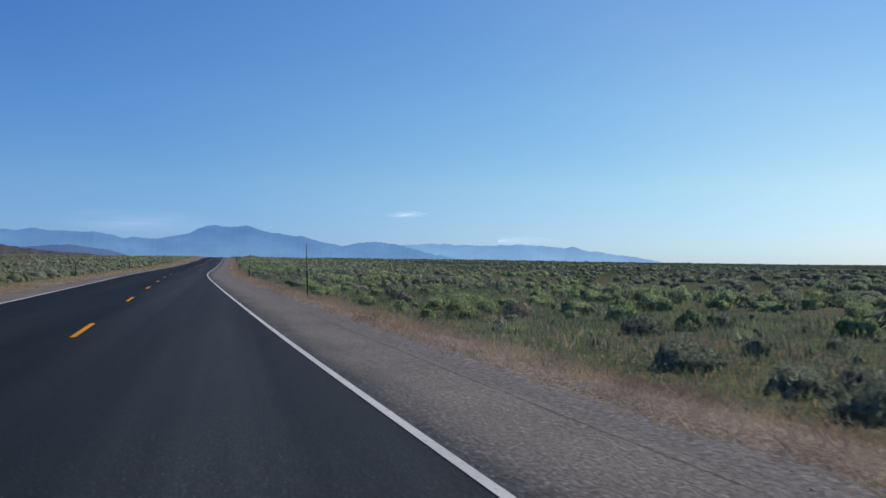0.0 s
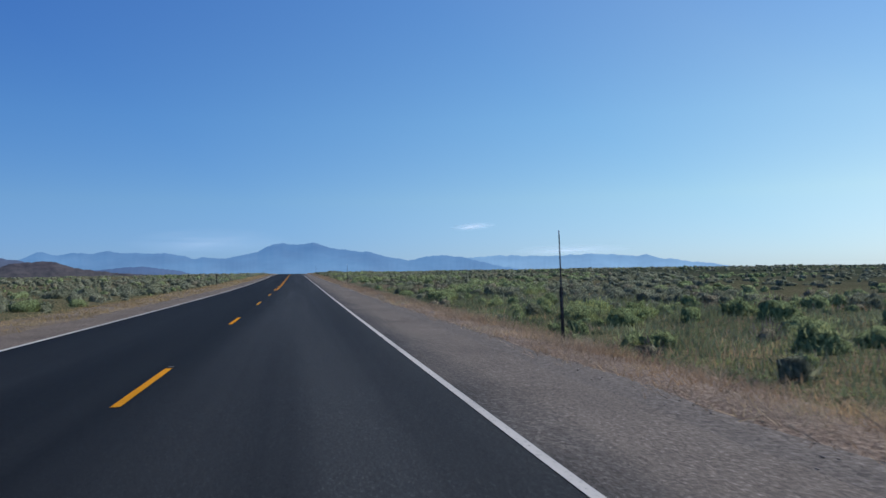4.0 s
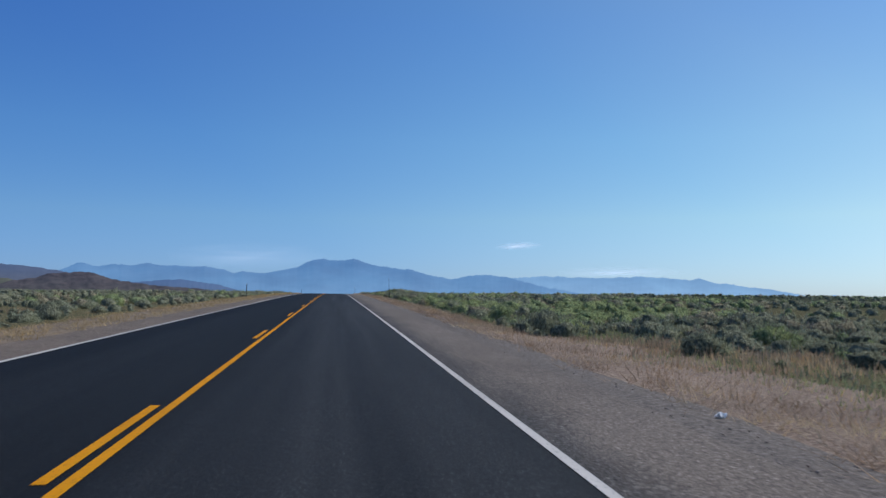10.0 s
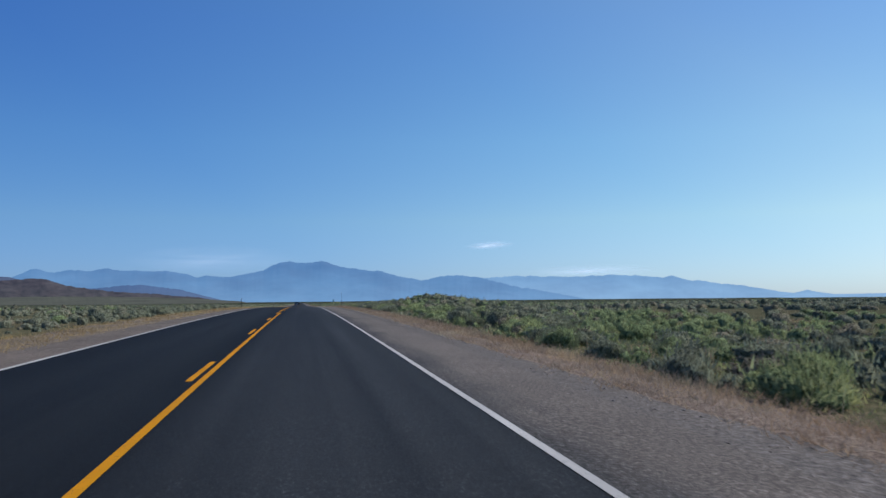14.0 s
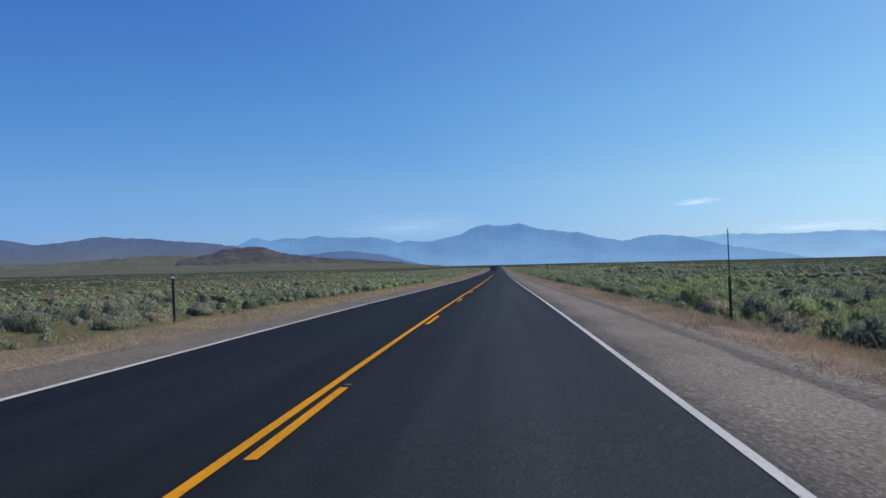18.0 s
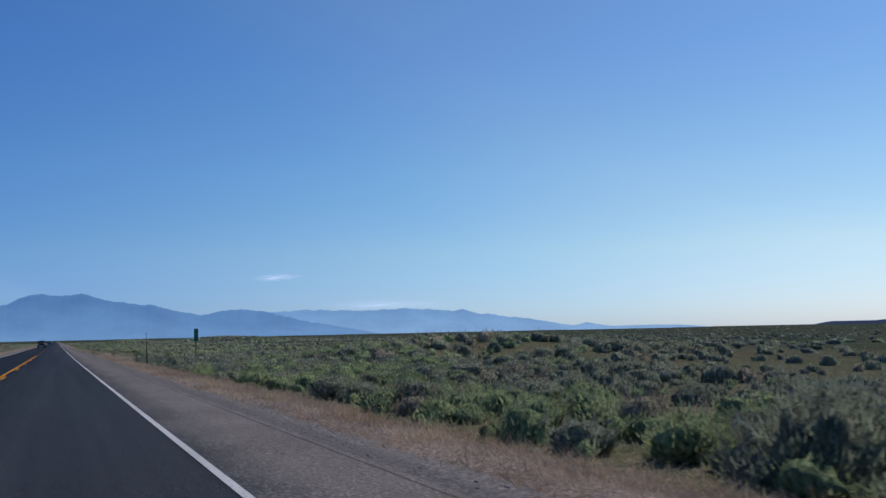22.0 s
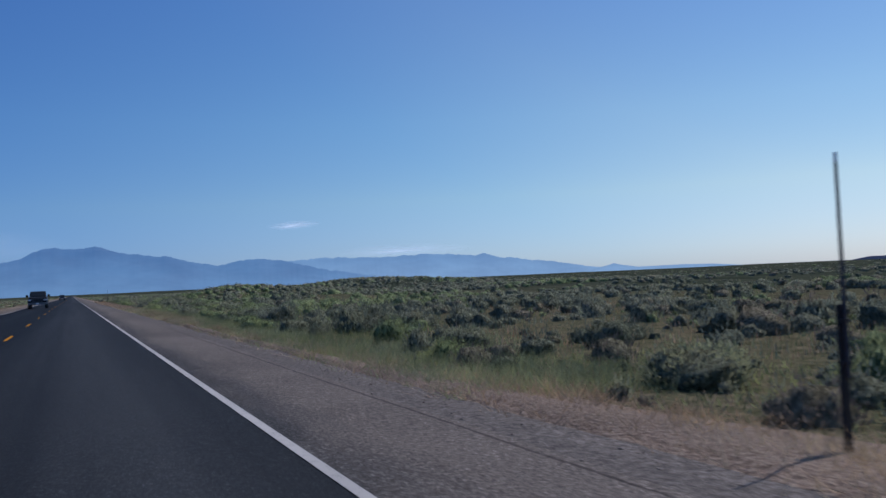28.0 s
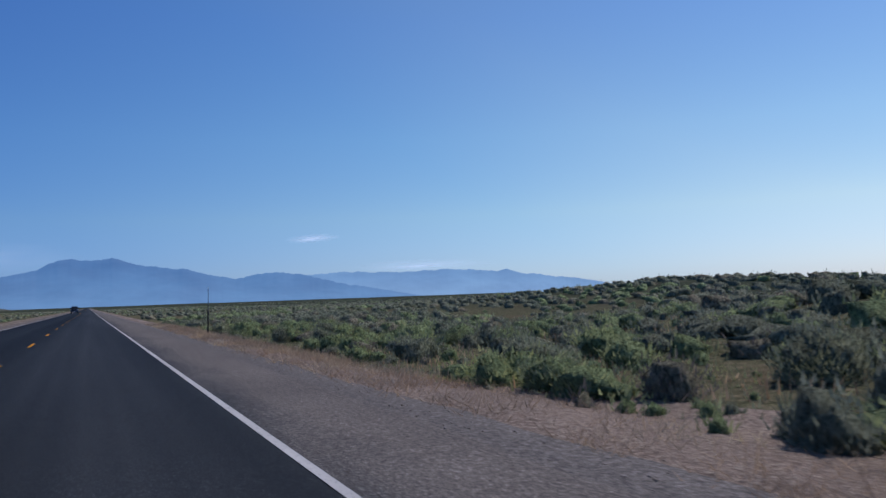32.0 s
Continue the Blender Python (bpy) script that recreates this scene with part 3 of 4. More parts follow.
def range_of(name, crest, reach, depth, material, label, spur=0.25, seed=1, turn0=None, turn1=None, foot=-0.35):
    """A chain of hills: summits and saddles as (bearing, height angle), joined by a crest with spurs and gullies."""
    b, h = np.array(crest).T
    az = np.arange(turn0 if turn0 is not None else b[0], (turn1 if turn1 is not None else b[-1]) + 0.01, 0.1)
    top = np.interp(az, b, h)
    r = np.random.RandomState(seed)
    rough = sum(np.interp(az * f + r.uniform(0, 50), np.arange(400) - 150, r.uniform(-1, 1, 400)) * w for f, w in ((1.1, 0.05), (2.7, 0.04), (6.5, 0.03), (12.0, 0.02)))
    top = np.maximum(top + rough * np.clip(top * 1.5, 0, 1), -0.35)
    v = np.concatenate([np.linspace(0, 1, 15), [1.15, 1.4, 1.9]])
    A, V = np.meshgrid(np.radians(az), v, indexing="ij")
    H = np.repeat(top[:, None], len(v), 1)
    gully = sum(np.interp(az[:, None] * f + V * 2.2 * f + r.uniform(0, 50), np.arange(900) - 300, r.uniform(-1, 1, 900)) * w for f, w in ((1.6, 0.55), (4.0, 0.3), (9.0, 0.15)))
    shape = np.where(V <= 1, V ** 1.25, np.clip(1 - (V - 1) * 0.9, 0.1, 1))
    shape = shape + spur * gully * np.clip(V * (1 - V) * 4, 0, 1)
    dist = reach - depth + depth * V
    z = SEEN_FROM[2] + np.radians(foot) * dist * (1 - np.clip(shape, 0, 1)) + np.radians(H) * dist * np.clip(shape, 0, 1.0)
    P = np.stack([SEEN_FROM[0] + dist * np.sin(A), SEEN_FROM[1] + dist * np.cos(A), z], -1).reshape(-1, 3)
    nv = len(v)
    i = (np.arange(len(az) - 1)[:, None] * nv + np.arange(nv - 1)[None]).ravel()
    ob = link_mesh(name, P, np.stack([i, i + nv, i + nv + 1, i + 1], 1), material)
    for p in ob.data.polygons:
        p.use_smooth = True
    return tagged(ob, label, "mountain", kind="structure")


MAIN = [(-26, 1.2), (-23, 1.75), (-19.4, 1.66), (-18.2, 2.17), (-16.8, 2.02), (-16, 2.2), (-14.8, 2.12), (-13.7, 2.25), (-12.9, 2.15), (-9.2, 2.07), (-8.2, 1.82), (-7.4, 1.62), (-6.7, 1.76), (-5.5, 1.7),
        (-4.2, 1.87), (-2.9, 2.15), (-1.8, 2.68), (-0.9, 2.87), (0.3, 2.74), (1.4, 2.86), (2.4, 2.53), (3.3, 2.32), (5, 2.08), (6, 2.03), (7.2, 1.72), (9, 1.32), (10.4, 1.62), (12.2, 1.7), (14, 1.45), (15.7, 0.92), (17.8, 0.55), (19.6, 0.22), (22, -0.2)]
FAR = [(11, 0.8), (13.4, 1.45), (15.9, 1.65), (18, 1.62), (19.9, 1.46), (21.4, 1.48), (23.4, 1.6), (25.1, 1.5), (26.7, 1.33), (27.7, 1.44), (28.8, 1.15), (30.6, 0.88), (32.7, 0.66), (34.6, 0.28), (35.8, 0.12), (38, -0.2)]
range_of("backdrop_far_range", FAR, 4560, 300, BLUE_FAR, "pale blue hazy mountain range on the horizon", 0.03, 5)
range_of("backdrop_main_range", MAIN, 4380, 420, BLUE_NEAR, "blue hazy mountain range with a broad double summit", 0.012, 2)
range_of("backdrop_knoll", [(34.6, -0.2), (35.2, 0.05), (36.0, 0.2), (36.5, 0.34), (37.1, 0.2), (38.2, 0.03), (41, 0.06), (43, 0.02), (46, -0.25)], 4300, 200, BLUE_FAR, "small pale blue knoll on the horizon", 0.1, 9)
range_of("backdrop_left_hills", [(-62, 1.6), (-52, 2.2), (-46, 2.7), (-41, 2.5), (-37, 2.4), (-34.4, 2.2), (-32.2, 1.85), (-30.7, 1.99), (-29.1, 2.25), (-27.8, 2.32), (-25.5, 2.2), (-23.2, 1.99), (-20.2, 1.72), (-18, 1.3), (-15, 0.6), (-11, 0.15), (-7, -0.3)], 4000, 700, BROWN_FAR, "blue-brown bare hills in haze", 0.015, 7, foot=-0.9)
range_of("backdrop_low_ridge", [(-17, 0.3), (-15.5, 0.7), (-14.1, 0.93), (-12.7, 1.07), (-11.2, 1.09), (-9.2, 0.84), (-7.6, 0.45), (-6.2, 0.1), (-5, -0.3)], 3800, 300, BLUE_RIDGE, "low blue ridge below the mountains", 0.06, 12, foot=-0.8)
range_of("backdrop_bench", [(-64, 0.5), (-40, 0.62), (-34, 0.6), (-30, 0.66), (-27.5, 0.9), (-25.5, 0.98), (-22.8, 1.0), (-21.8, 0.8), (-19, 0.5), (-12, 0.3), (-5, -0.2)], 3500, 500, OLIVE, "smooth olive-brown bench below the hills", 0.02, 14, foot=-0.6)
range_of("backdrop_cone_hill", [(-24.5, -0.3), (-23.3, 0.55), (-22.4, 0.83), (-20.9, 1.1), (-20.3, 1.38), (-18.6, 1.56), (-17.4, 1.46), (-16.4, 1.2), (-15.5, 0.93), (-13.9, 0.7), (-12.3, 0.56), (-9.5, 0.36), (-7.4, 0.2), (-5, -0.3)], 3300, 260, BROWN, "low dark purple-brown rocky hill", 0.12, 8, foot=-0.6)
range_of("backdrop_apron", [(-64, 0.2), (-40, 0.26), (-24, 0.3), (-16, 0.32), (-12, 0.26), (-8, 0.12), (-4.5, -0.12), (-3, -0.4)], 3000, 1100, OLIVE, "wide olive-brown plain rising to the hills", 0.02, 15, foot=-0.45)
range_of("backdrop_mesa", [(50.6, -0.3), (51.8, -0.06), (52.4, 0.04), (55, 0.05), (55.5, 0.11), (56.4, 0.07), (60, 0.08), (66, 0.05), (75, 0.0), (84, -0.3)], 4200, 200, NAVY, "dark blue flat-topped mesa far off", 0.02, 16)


# ---- shrubs and grass ----
def leaf_cloud(rng, leaves, size, rings=3, sides=8):
    """Triangles of one shrub of unit width: a lumpy heart down to the ground and many small upright leaf sprays."""
    lumps = [(rng.uniform(0, 6.283), rng.uniform(0.15, 1.4), rng.uniform(0.2, 0.6), rng.uniform(0.05, 0.16)) for _ in range(9)]
    dirs = np.array([(math.cos(a) * math.cos(e), math.sin(a) * math.cos(e), math.sin(e)) for a, e, _, _ in lumps])
    amp, wide = np.array([w for _, _, w, _ in lumps]), np.array([w for _, _, _, w in lumps])
    lean = rng.uniform(0.75, 1.25, 2)

    def raw(d):
        swell = (amp * np.exp(-((1 - dirs @ d) / wide))).sum()
        return d * np.array([lean[0], lean[1], 1.0]) * (0.7 + min(swell, 0.75))

    tries = rng.normal(size=(160, 3))
    tries[:, 2] = np.abs(tries[:, 2])
    hull = np.array([raw(d / np.linalg.norm(d)) for d in tries])
    fit = np.array([0.47 / np.abs(hull[:, :2]).max(), 0.47 / np.abs(hull[:, :2]).max(), 0.47 / hull[:, 2].max()])

    def surface(d):
        return raw(d) * fit

    V, F = [], []
    if rings:
        for k in range(rings):
            e = k / rings * 1.57
            V += [surface(np.array([math.cos(j * 6.283 / sides) * math.cos(e), math.sin(j * 6.283 / sides) * math.cos(e), math.sin(e)])) * rng.uniform(0.62, 0.98) for j in range(sides)]
        V.append(surface(np.array([0, 0, 1.0])) * 0.85)
        for k in range(rings):
            for j in range(sides):
                a, b = k * sides + j, k * sides + (j + 1) % sides
                if k < rings - 1:
                    F += [(a, b, b + sides), (a, b + sides, a + sides)]
                else:
                    F.append((a, b, rings * sides))
    heart = len(F)
    for _ in range(leaves):
        a, e = rng.uniform(0, 6.283), math.asin(rng.uniform(0.03, 1))
        d = np.array([math.cos(a) * math.cos(e), math.sin(a) * math.cos(e), math.sin(e)])
        c = surface(d) * rng.uniform(0.72, 1.04)
        up = d * 0.6 + np.array([0, 0, 0.85]) + rng.normal(size=3) * 0.3
        up /= np.linalg.norm(up)
        s = np.cross(up, rng.normal(size=3))
        s /= np.linalg.norm(s) + 1e-6
        l, w = size * rng.uniform(0.7, 1.9), size * rng.uniform(0.12, 0.24)
        tri = np.array([c - s * w, c + s * w, c + up * l])
        tri[:, 2] = np.maximum(tri[:, 2], 0)
        F.append((len(V), len(V) + 1, len(V) + 2))
        V += list(tri)
    return np.array(V, np.float32), np.array(F, np.int32), heart


def spread(templates, pos, width, height, name, material, seed, second=None):
    """One mesh of many turned and scaled copies of the templates."""
    rng = np.random.RandomState(seed)
    kind = rng.randint(len(templates), size=len(pos))
    ang = rng.uniform(0, 6.283, len(pos))
    out, faces, which, base = [], [], [], 0
    for k, (T, F, heart) in enumerate(templates):
        m = kind == k
        n = int(m.sum())
        if not n:
            continue
        c, s = np.cos(ang[m])[:, None], np.sin(ang[m])[:, None]
        w, h = width[m][:, None], height[m][:, None]
        X = (T[None, :, 0] * c - T[None, :, 1] * s) * w + pos[m][:, 0, None]
        Y = (T[None, :, 0] * s + T[None, :, 1] * c) * w + pos[m][:, 1, None]
        Z = T[None, :, 2] * h + pos[m][:, 2, None]
        out.append(np.stack([X, Y, Z], -1).reshape(-1, 3))
        faces.append((F[None] + (base + np.arange(n) * len(T))[:, None, None]).reshape(-1, 3))
        which.append(np.tile(np.arange(len(F)) < heart, n))
        base += n * len(T)
    return link_mesh(name, np.concatenate(out), np.concatenate(faces), material, second=second, which=np.concatenate(which))


def scatter(rng, n, u0, u1, y0, y1, bias=1.0):
    u = u0 + (u1 - u0) * rng.uniform(0, 1, n) ** bias
    y = rng.uniform(y0, y1, n)
    return u, y


def on_ground(u, y):
    return np.stack([road_x(y) + u, y, ground_z(u, y) - 0.02], 1)


rng = np.random.RandomState(77)
CLOSE_T = [leaf_cloud(rng, 1400, 0.042, 7, 18) for _ in range(8)]
NEAR_T = [leaf_cloud(rng, 215, 0.065, 4, 12) for _ in range(8)]
MID_T = [leaf_cloud(rng, 60, 0.08, 3, 10) for _ in range(8)]
BACK_T = [leaf_cloud(rng, 20, 0.10, 3, 7) for _ in range(8)]
LOW_T = [leaf_cloud(rng, 5, 0.12, 2, 6) for _ in range(8)]
CUSHION_T = [leaf_cloud(rng, 24, 0.15, 2, 5) for _ in range(8)]
FAR_T = [leaf_cloud(rng, 2, 0.10, 2, 5) for _ in range(6)]

# the nearest shrubs, one object each
singles = []
for k, (T, F, heart) in enumerate(CLOSE_T):
    top = int(F[:heart].max()) + 1
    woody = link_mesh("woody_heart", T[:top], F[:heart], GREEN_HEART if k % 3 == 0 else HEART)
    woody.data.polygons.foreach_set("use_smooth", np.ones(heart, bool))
    sprays = link_mesh("foliage", T[top:], F[heart:] - top, GREEN if k % 3 == 0 else SAGE)
    singles.append((woody, sprays))
BIG = [(8.4, 511.5), (10.2, 512.4), (8.7, 497.5), (9.6, 500.5), (10.4, 727), (11.6, 731), (9.6, 724), (9.4, 684), (8.9, 676.5), (10.4, 690), (9.2, 668), (12, 300.5), (7.9, 489.5), (8.9, 492.2), (8.1, 494.6), (9.9, 495.6), (10.6, 504.5), (8.9, 507), (9.2, 703.2), (9.9, 704.8), (11.6, 707.6), (12.4, 709.4)]
for i in range(300):
    if i < len(BIG):
        u, y, w = *BIG[i], rng.uniform(1.7, 2.1)
    else:
        u, y, w = 7.4 + 4.6 * rng.uniform() ** 1.3, 2 + (i + rng.uniform()) * 790 / 300, rng.uniform(0.8, 1.75)
    if turnout(np.array(u), np.array(y)):
        u += 3.2
    if i >= len(BIG) and y < 245 and rng.uniform() < 0.6:
        u += rng.uniform(3, 8)
    src = singles[rng.randint(8)]
    ob = new("sagebrush")
    ob.matrix_world = Matrix.Translation((float(road_x(y)) + u, y, float(ground_z(np.array(u), np.array(y))) - 0.03)) @ Matrix.Rotation(rng.uniform(0, 6.28), 4, "Z") @ Matrix.Diagonal((w, w, rng.uniform(0.75, 1.1) * min(w, 1.6) * (1.2 if i < len(BIG) else 1), 1))
    for piece, name in zip(src, ("woody_heart", "foliage")):
        child = new(name, piece.data)
        child.parent = ob
        if name == "foliage":
            tagged(child, kind="stuff")
    if i < len(BIG):
        tagged(ob, "tall broad grey-green sagebrush close to the shoulder", "shrub", "shrubs along the verge")
    else:
        tagged(ob, "grey-green rounded sagebrush growing beside the highway", "shrub", "shrubs along the verge")
# dry weeds and one low bush standing on the bare patch
WEED_T = [leaf_cloud(rng, 110, 0.13, 0) for _ in range(4)]
weed_meshes = [link_mesh("stalks", T, F, DRY_STALK) for T, F, _ in WEED_T]
bush_meshes = [singles[1][0].data, singles[1][1].data]
WEEDS = [(6.3, 612.6, 0.92, 0.85), (6.6, 611.9, 0.3, 0.95), (7.0, 611.4, 0.25, 1.0), (5.9, 607.7, 0.32, 1.15), (8.3, 611.6, 0.4, 0.7), (8.3, 609.8, 0.5, 0.8), (8.7, 607.3, 0.4, 0.9), (6.6, 606.5, 0.25, 0.7),
         (7.6, 598.4, 0.3, 0.9), (6.9, 618.7, 0.35, 0.8), (8.9, 623.1, 0.5, 0.9), (7.4, 629.6, 0.3, 0.9), (9.3, 634.2, 0.45, 0.8), (6.8, 642.8, 0.35, 0.9)]
for k, (u, y, w, h) in enumerate(WEEDS):
    ob = new("dry_weed")
    ob.matrix_world = Matrix.Translation((float(road_x(y)) + u, y, float(ground_z(np.array(u), np.array(y))) - 0.01)) @ Matrix.Rotation(k * 1.7, 4, "Z") @ Matrix.Diagonal((w, w, h, 1))
    for data, name in ((bush_meshes[0], "woody_heart"), (bush_meshes[1], "foliage")) if w > 0.9 else ((weed_meshes[k % 4].data, "stalks"),):
        child = new(name, data)
        child.parent = ob
        if name != "woody_heart":
            tagged(child, kind="stuff")
    tagged(ob, "low grey-green bush on the bare reddish soil" if w > 0.9 else "dry brown weed standing on bare reddish soil", "weed", "weeds on the bare patch")
for piece in weed_meshes:
    bpy.data.objects.remove(piece)

for pair in singles:
    for piece in pair:
        bpy.data.objects.remove(piece)


def shrub_field(name, templates, n, u0, u1, y0, y1, w0, w1, seed, bias=1.0, green=0.25, gaps=0.0, flat=1.0):
    r = np.random.RandomState(seed)
    u, y = scatter(r, n, u0, u1, y0, y1, bias)
    if gaps:
        keep = wave(u / 5, y / 6, seed + 50) > -gaps
        u, y = u[keep], y[keep]
    # the first stretch is open and grassy beside the road
    keep = (turnout(u, y) < 0.5) & ((u < 0) | (u > 17) | (y > 245) | (r.uniform(0, 1, len(u)) < np.where(y > 150, 0.55, 0.42)))
    u, y = u[keep], y[keep]
    w = r.uniform(w0, w1, len(u)) * (1 + 0.25 * wave(u / 9, y / 11, seed + 9))
    h = flat * np.minimum(w * r.uniform(0.75, 1.15, len(u)), r.uniform(0.8, 1.45, len(u)))
    p = on_ground(u, y)
    g = wave(u / 7, y / 9, seed + 3) + r.uniform(-0.4, 0.4, len(u)) > 1 - 2 * green
    dead = r.uniform(0, 1, len(u)) < 0.09
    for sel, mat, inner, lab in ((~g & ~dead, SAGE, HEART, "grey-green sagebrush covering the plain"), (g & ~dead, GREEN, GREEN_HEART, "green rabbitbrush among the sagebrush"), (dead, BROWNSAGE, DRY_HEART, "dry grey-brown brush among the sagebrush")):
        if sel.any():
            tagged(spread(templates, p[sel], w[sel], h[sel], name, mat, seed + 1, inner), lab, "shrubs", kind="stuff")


shrub_field("sagebrush_field", CUSHION_T, 7500, 7.3, 24, -6, 815, 0.2, 0.75, 112, 1.35, 0.5)
shrub_field("sagebrush_field", LOW_T, 5000, -7.4, -22, 10, 640, 0.25, 0.8, 113, 0.9, 0.3)
shrub_field("sagebrush_field", NEAR_T, 1800, 7.6, 12.2, -6, 810, 0.45, 1.55, 101, 1.0, 0.55, 0.9)
shrub_field("sagebrush_field", NEAR_T, 95, 7.7, 11, 476, 522, 0.8, 1.7, 117, 1.0, 0.6)
shrub_field("sagebrush_field", NEAR_T, 120, 7.8, 11, 386, 428, 0.8, 1.7, 119, 1.0, 0.4)
shrub_field("sagebrush_field", NEAR_T, 620, -8.0, -14.5, 20, 640, 0.8, 1.9, 120, 1.2, 0.3, 0.5)
shrub_field("sagebrush_field", NEAR_T, 110, 8.2, 16, 528, 552, 0.6, 1.6, 118, 1.0, 0.4)
shrub_field("sagebrush_field", MID_T, 5800, 11.5, 21, -6, 830, 0.5, 1.7, 111, 1.0, 0.5, 0.85)
shrub_field("sagebrush_field", BACK_T, 3600, 19, 36, -6, 860, 0.6, 1.7, 102, 1.0, 0.35, 0.95, 0.85)
shrub_field("sagebrush_field", LOW_T, 10500, 34, 135, 0, 1000, 0.7, 1.9, 103, 1.3, 0.3, 0.95, 0.8)
shrub_field("sagebrush_field", MID_T, 420, 12, 34, 532, 575, 0.7, 1.8, 115, 1.0, 0.25)
shrub_field("sagebrush_field", MID_T, 380, 12, 36, 722, 778, 0.7, 1.9, 116, 1.0, 0.25)
shrub_field("sagebrush_field", LOW_T, 2600, 34, 95, 720, 900, 1.0, 2.4, 114, 1.0, 0.3)
shrub_field("sagebrush_field", BACK_T, 2800, -7.6, -26, 10, 640, 0.5, 1.65, 104, 1.0, 0.25, 0.8, 0.9)
shrub_field("sagebrush_field", LOW_T, 8000, -25, -130, 20, 900, 0.6, 1.6, 105, 1.3, 0.2, 0.95, 0.7)
shrub_field("sagebrush_field", LOW_T, 2600, 7.6, 60, 800, 1300, 0.8, 2.2, 106, 1.0, 0.25, 0.95, 0.8)
shrub_field("sagebrush_field", LOW_T, 2600, -7.6, -60, 640, 1300, 0.8, 2.0, 107, 1.0, 0.2, 0.95, 0.75)
shrub_field("sagebrush_field", FAR_T, 4000, 130, 430, 0, 1600, 1.2, 3.0, 108, 1.3, 0.2, 0.95, 0.7)
shrub_field("sagebrush_field", FAR_T, 4000, -115, -430, 50, 1600, 1.2, 3.0, 109, 1.3, 0.15, 0.95, 0.65)


def tuft(r, blades, lean=0.45):
    T = []
    for _ in range(blades):
        a, o = r.uniform(0, 6.283), r.normal(size=2) * 0.14
        l, wd = r.uniform(0.45, 1.0), 0.007
        k = lean * l * r.uniform(0.1, 1)
        tip = np.array([o[0] + k * math.cos(a), o[1] + k * math.sin(a), l])
        t = r.uniform(0, 6.283)
        s = np.array([math.cos(t) * wd, math.sin(t) * wd, 0])
        base = np.array([o[0], o[1], 0])
        T.append((base - s, base + s, tip))
    V = np.array(T, np.float32).reshape(-1, 3)
    return V, np.arange(len(V)).reshape(-1, 3), 0


GRASS_T = [tuft(rng, 9) for _ in range(10)]
MAT_T = [tuft(rng, 10, 0.06) for _ in range(10)]


def grass(name, n, u0, u1, y0, y1, h0, h1, material, label, seed, gaps=None, wide=1.0):
    r = np.random.RandomState(seed)
    u, y = scatter(r, n, u0, u1, y0, y1)
    if gaps is not None:
        keep = wave(u / 2.2, y / 4, seed) > gaps
        u, y = u[keep], y[keep]
    u = u + (u > 0) * (u < 8.4) * (strip_edge(y) - STRIP_OUT) * (u - u0) / (u1 - u0) * (h1 < 0.36)
    if material is DRY and u1 < 8:
        keep = (np.abs(y - 668) > 12) | (r.uniform(0, 1, len(u)) < 0.3)
        u, y = u[keep], y[keep]
    edge = 1 - 0.4 * np.abs((u - (u0 + u1) / 2) / ((u1 - u0) / 2)) ** 2
    h = r.uniform(h0, h1, len(u)) * edge
    tagged(spread(MAT_T if wide > 1 else GRASS_T, on_ground(u, y), wide * r.uniform(0.7, 1.4, len(u)), h, name, material, seed), label, "grass", kind="stuff")


grass("dry_grass", 37000, 5.55, 7.3, -8, 800, 0.19, 0.359, DRY, "reddish dry grass in a strip beside the gravel", 201)
grass("low_growth", 9000, 8.5, 24, -8, 800, 0.12, 0.38, SAGE, "low grey-green growth between the shrubs", 207, None, 2.2)
grass("dry_grass", 9000, 7.8, 20, -8, 800, 0.15, 0.40, DRY, "dry tan grass between the shrubs", 202, 0.0, 2.2)
grass("green_grass", 13000, 7.15, 18, -8, 800, 0.12, 0.36, SOFTGRASS, "yellow-green grass between the shrubs", 203, -0.1, 2.2)
grass("green_grass", 8500, 6.7, 17, -8, 150, 0.12, 0.34, SOFTGRASS, "soft green grass on the open ground", 211, None, 2.6)
grass("green_grass", 14000, 7.15, 11, -8, 800, 0.08, 0.24, SOFTGRASS, "short yellow-green grass behind the dry strip", 209, -0.45, 2.4)
grass("dry_grass", 5000, 6.9, 10.5, -8, 800, 0.1, 0.36, DRY, "dry tan grass behind the verge", 210, 0.1, 2.2)
grass("dry_grass", 4500, 7.2, 13, 150, 250, 0.14, 0.36, DRY, "dry tan grass on the open ground", 212, -0.3, 2.2)
grass("green_grass", 8000, 5.6, 9.4, 655, 716, 0.16, 0.44, SOFTGRASS, "yellow-green grass on the verge", 206)
grass("dry_grass", 10000, -4.85, -7.4, 10, 640, 0.14, 0.35, TAN, "tan dry grass in a strip beside the gravel", 204)
grass("dry_grass", 5000, -7.4, -20, 10, 640, 0.2, 0.4, TAN, "dry tan grass between the shrubs", 205, 0.1)



def pebble(r):
    """A small rough stone of eight faces."""
    p = np.array([(1, 0, 0), (0, 1, 0), (-1, 0, 0), (0, -1, 0), (0, 0, 0.7), (0, 0, -0.4)]) * r.uniform(0.6, 1.2, (6, 1)) + r.normal(size=(6, 3)) * 0.1
    return p.astype(np.float32), np.array([(0, 1, 4), (1, 2, 4), (2, 3, 4), (3, 0, 4), (1, 0, 5), (2, 1, 5), (3, 2, 5), (0, 3, 5)]), 0


STONE_T = [pebble(rng) for _ in range(6)]


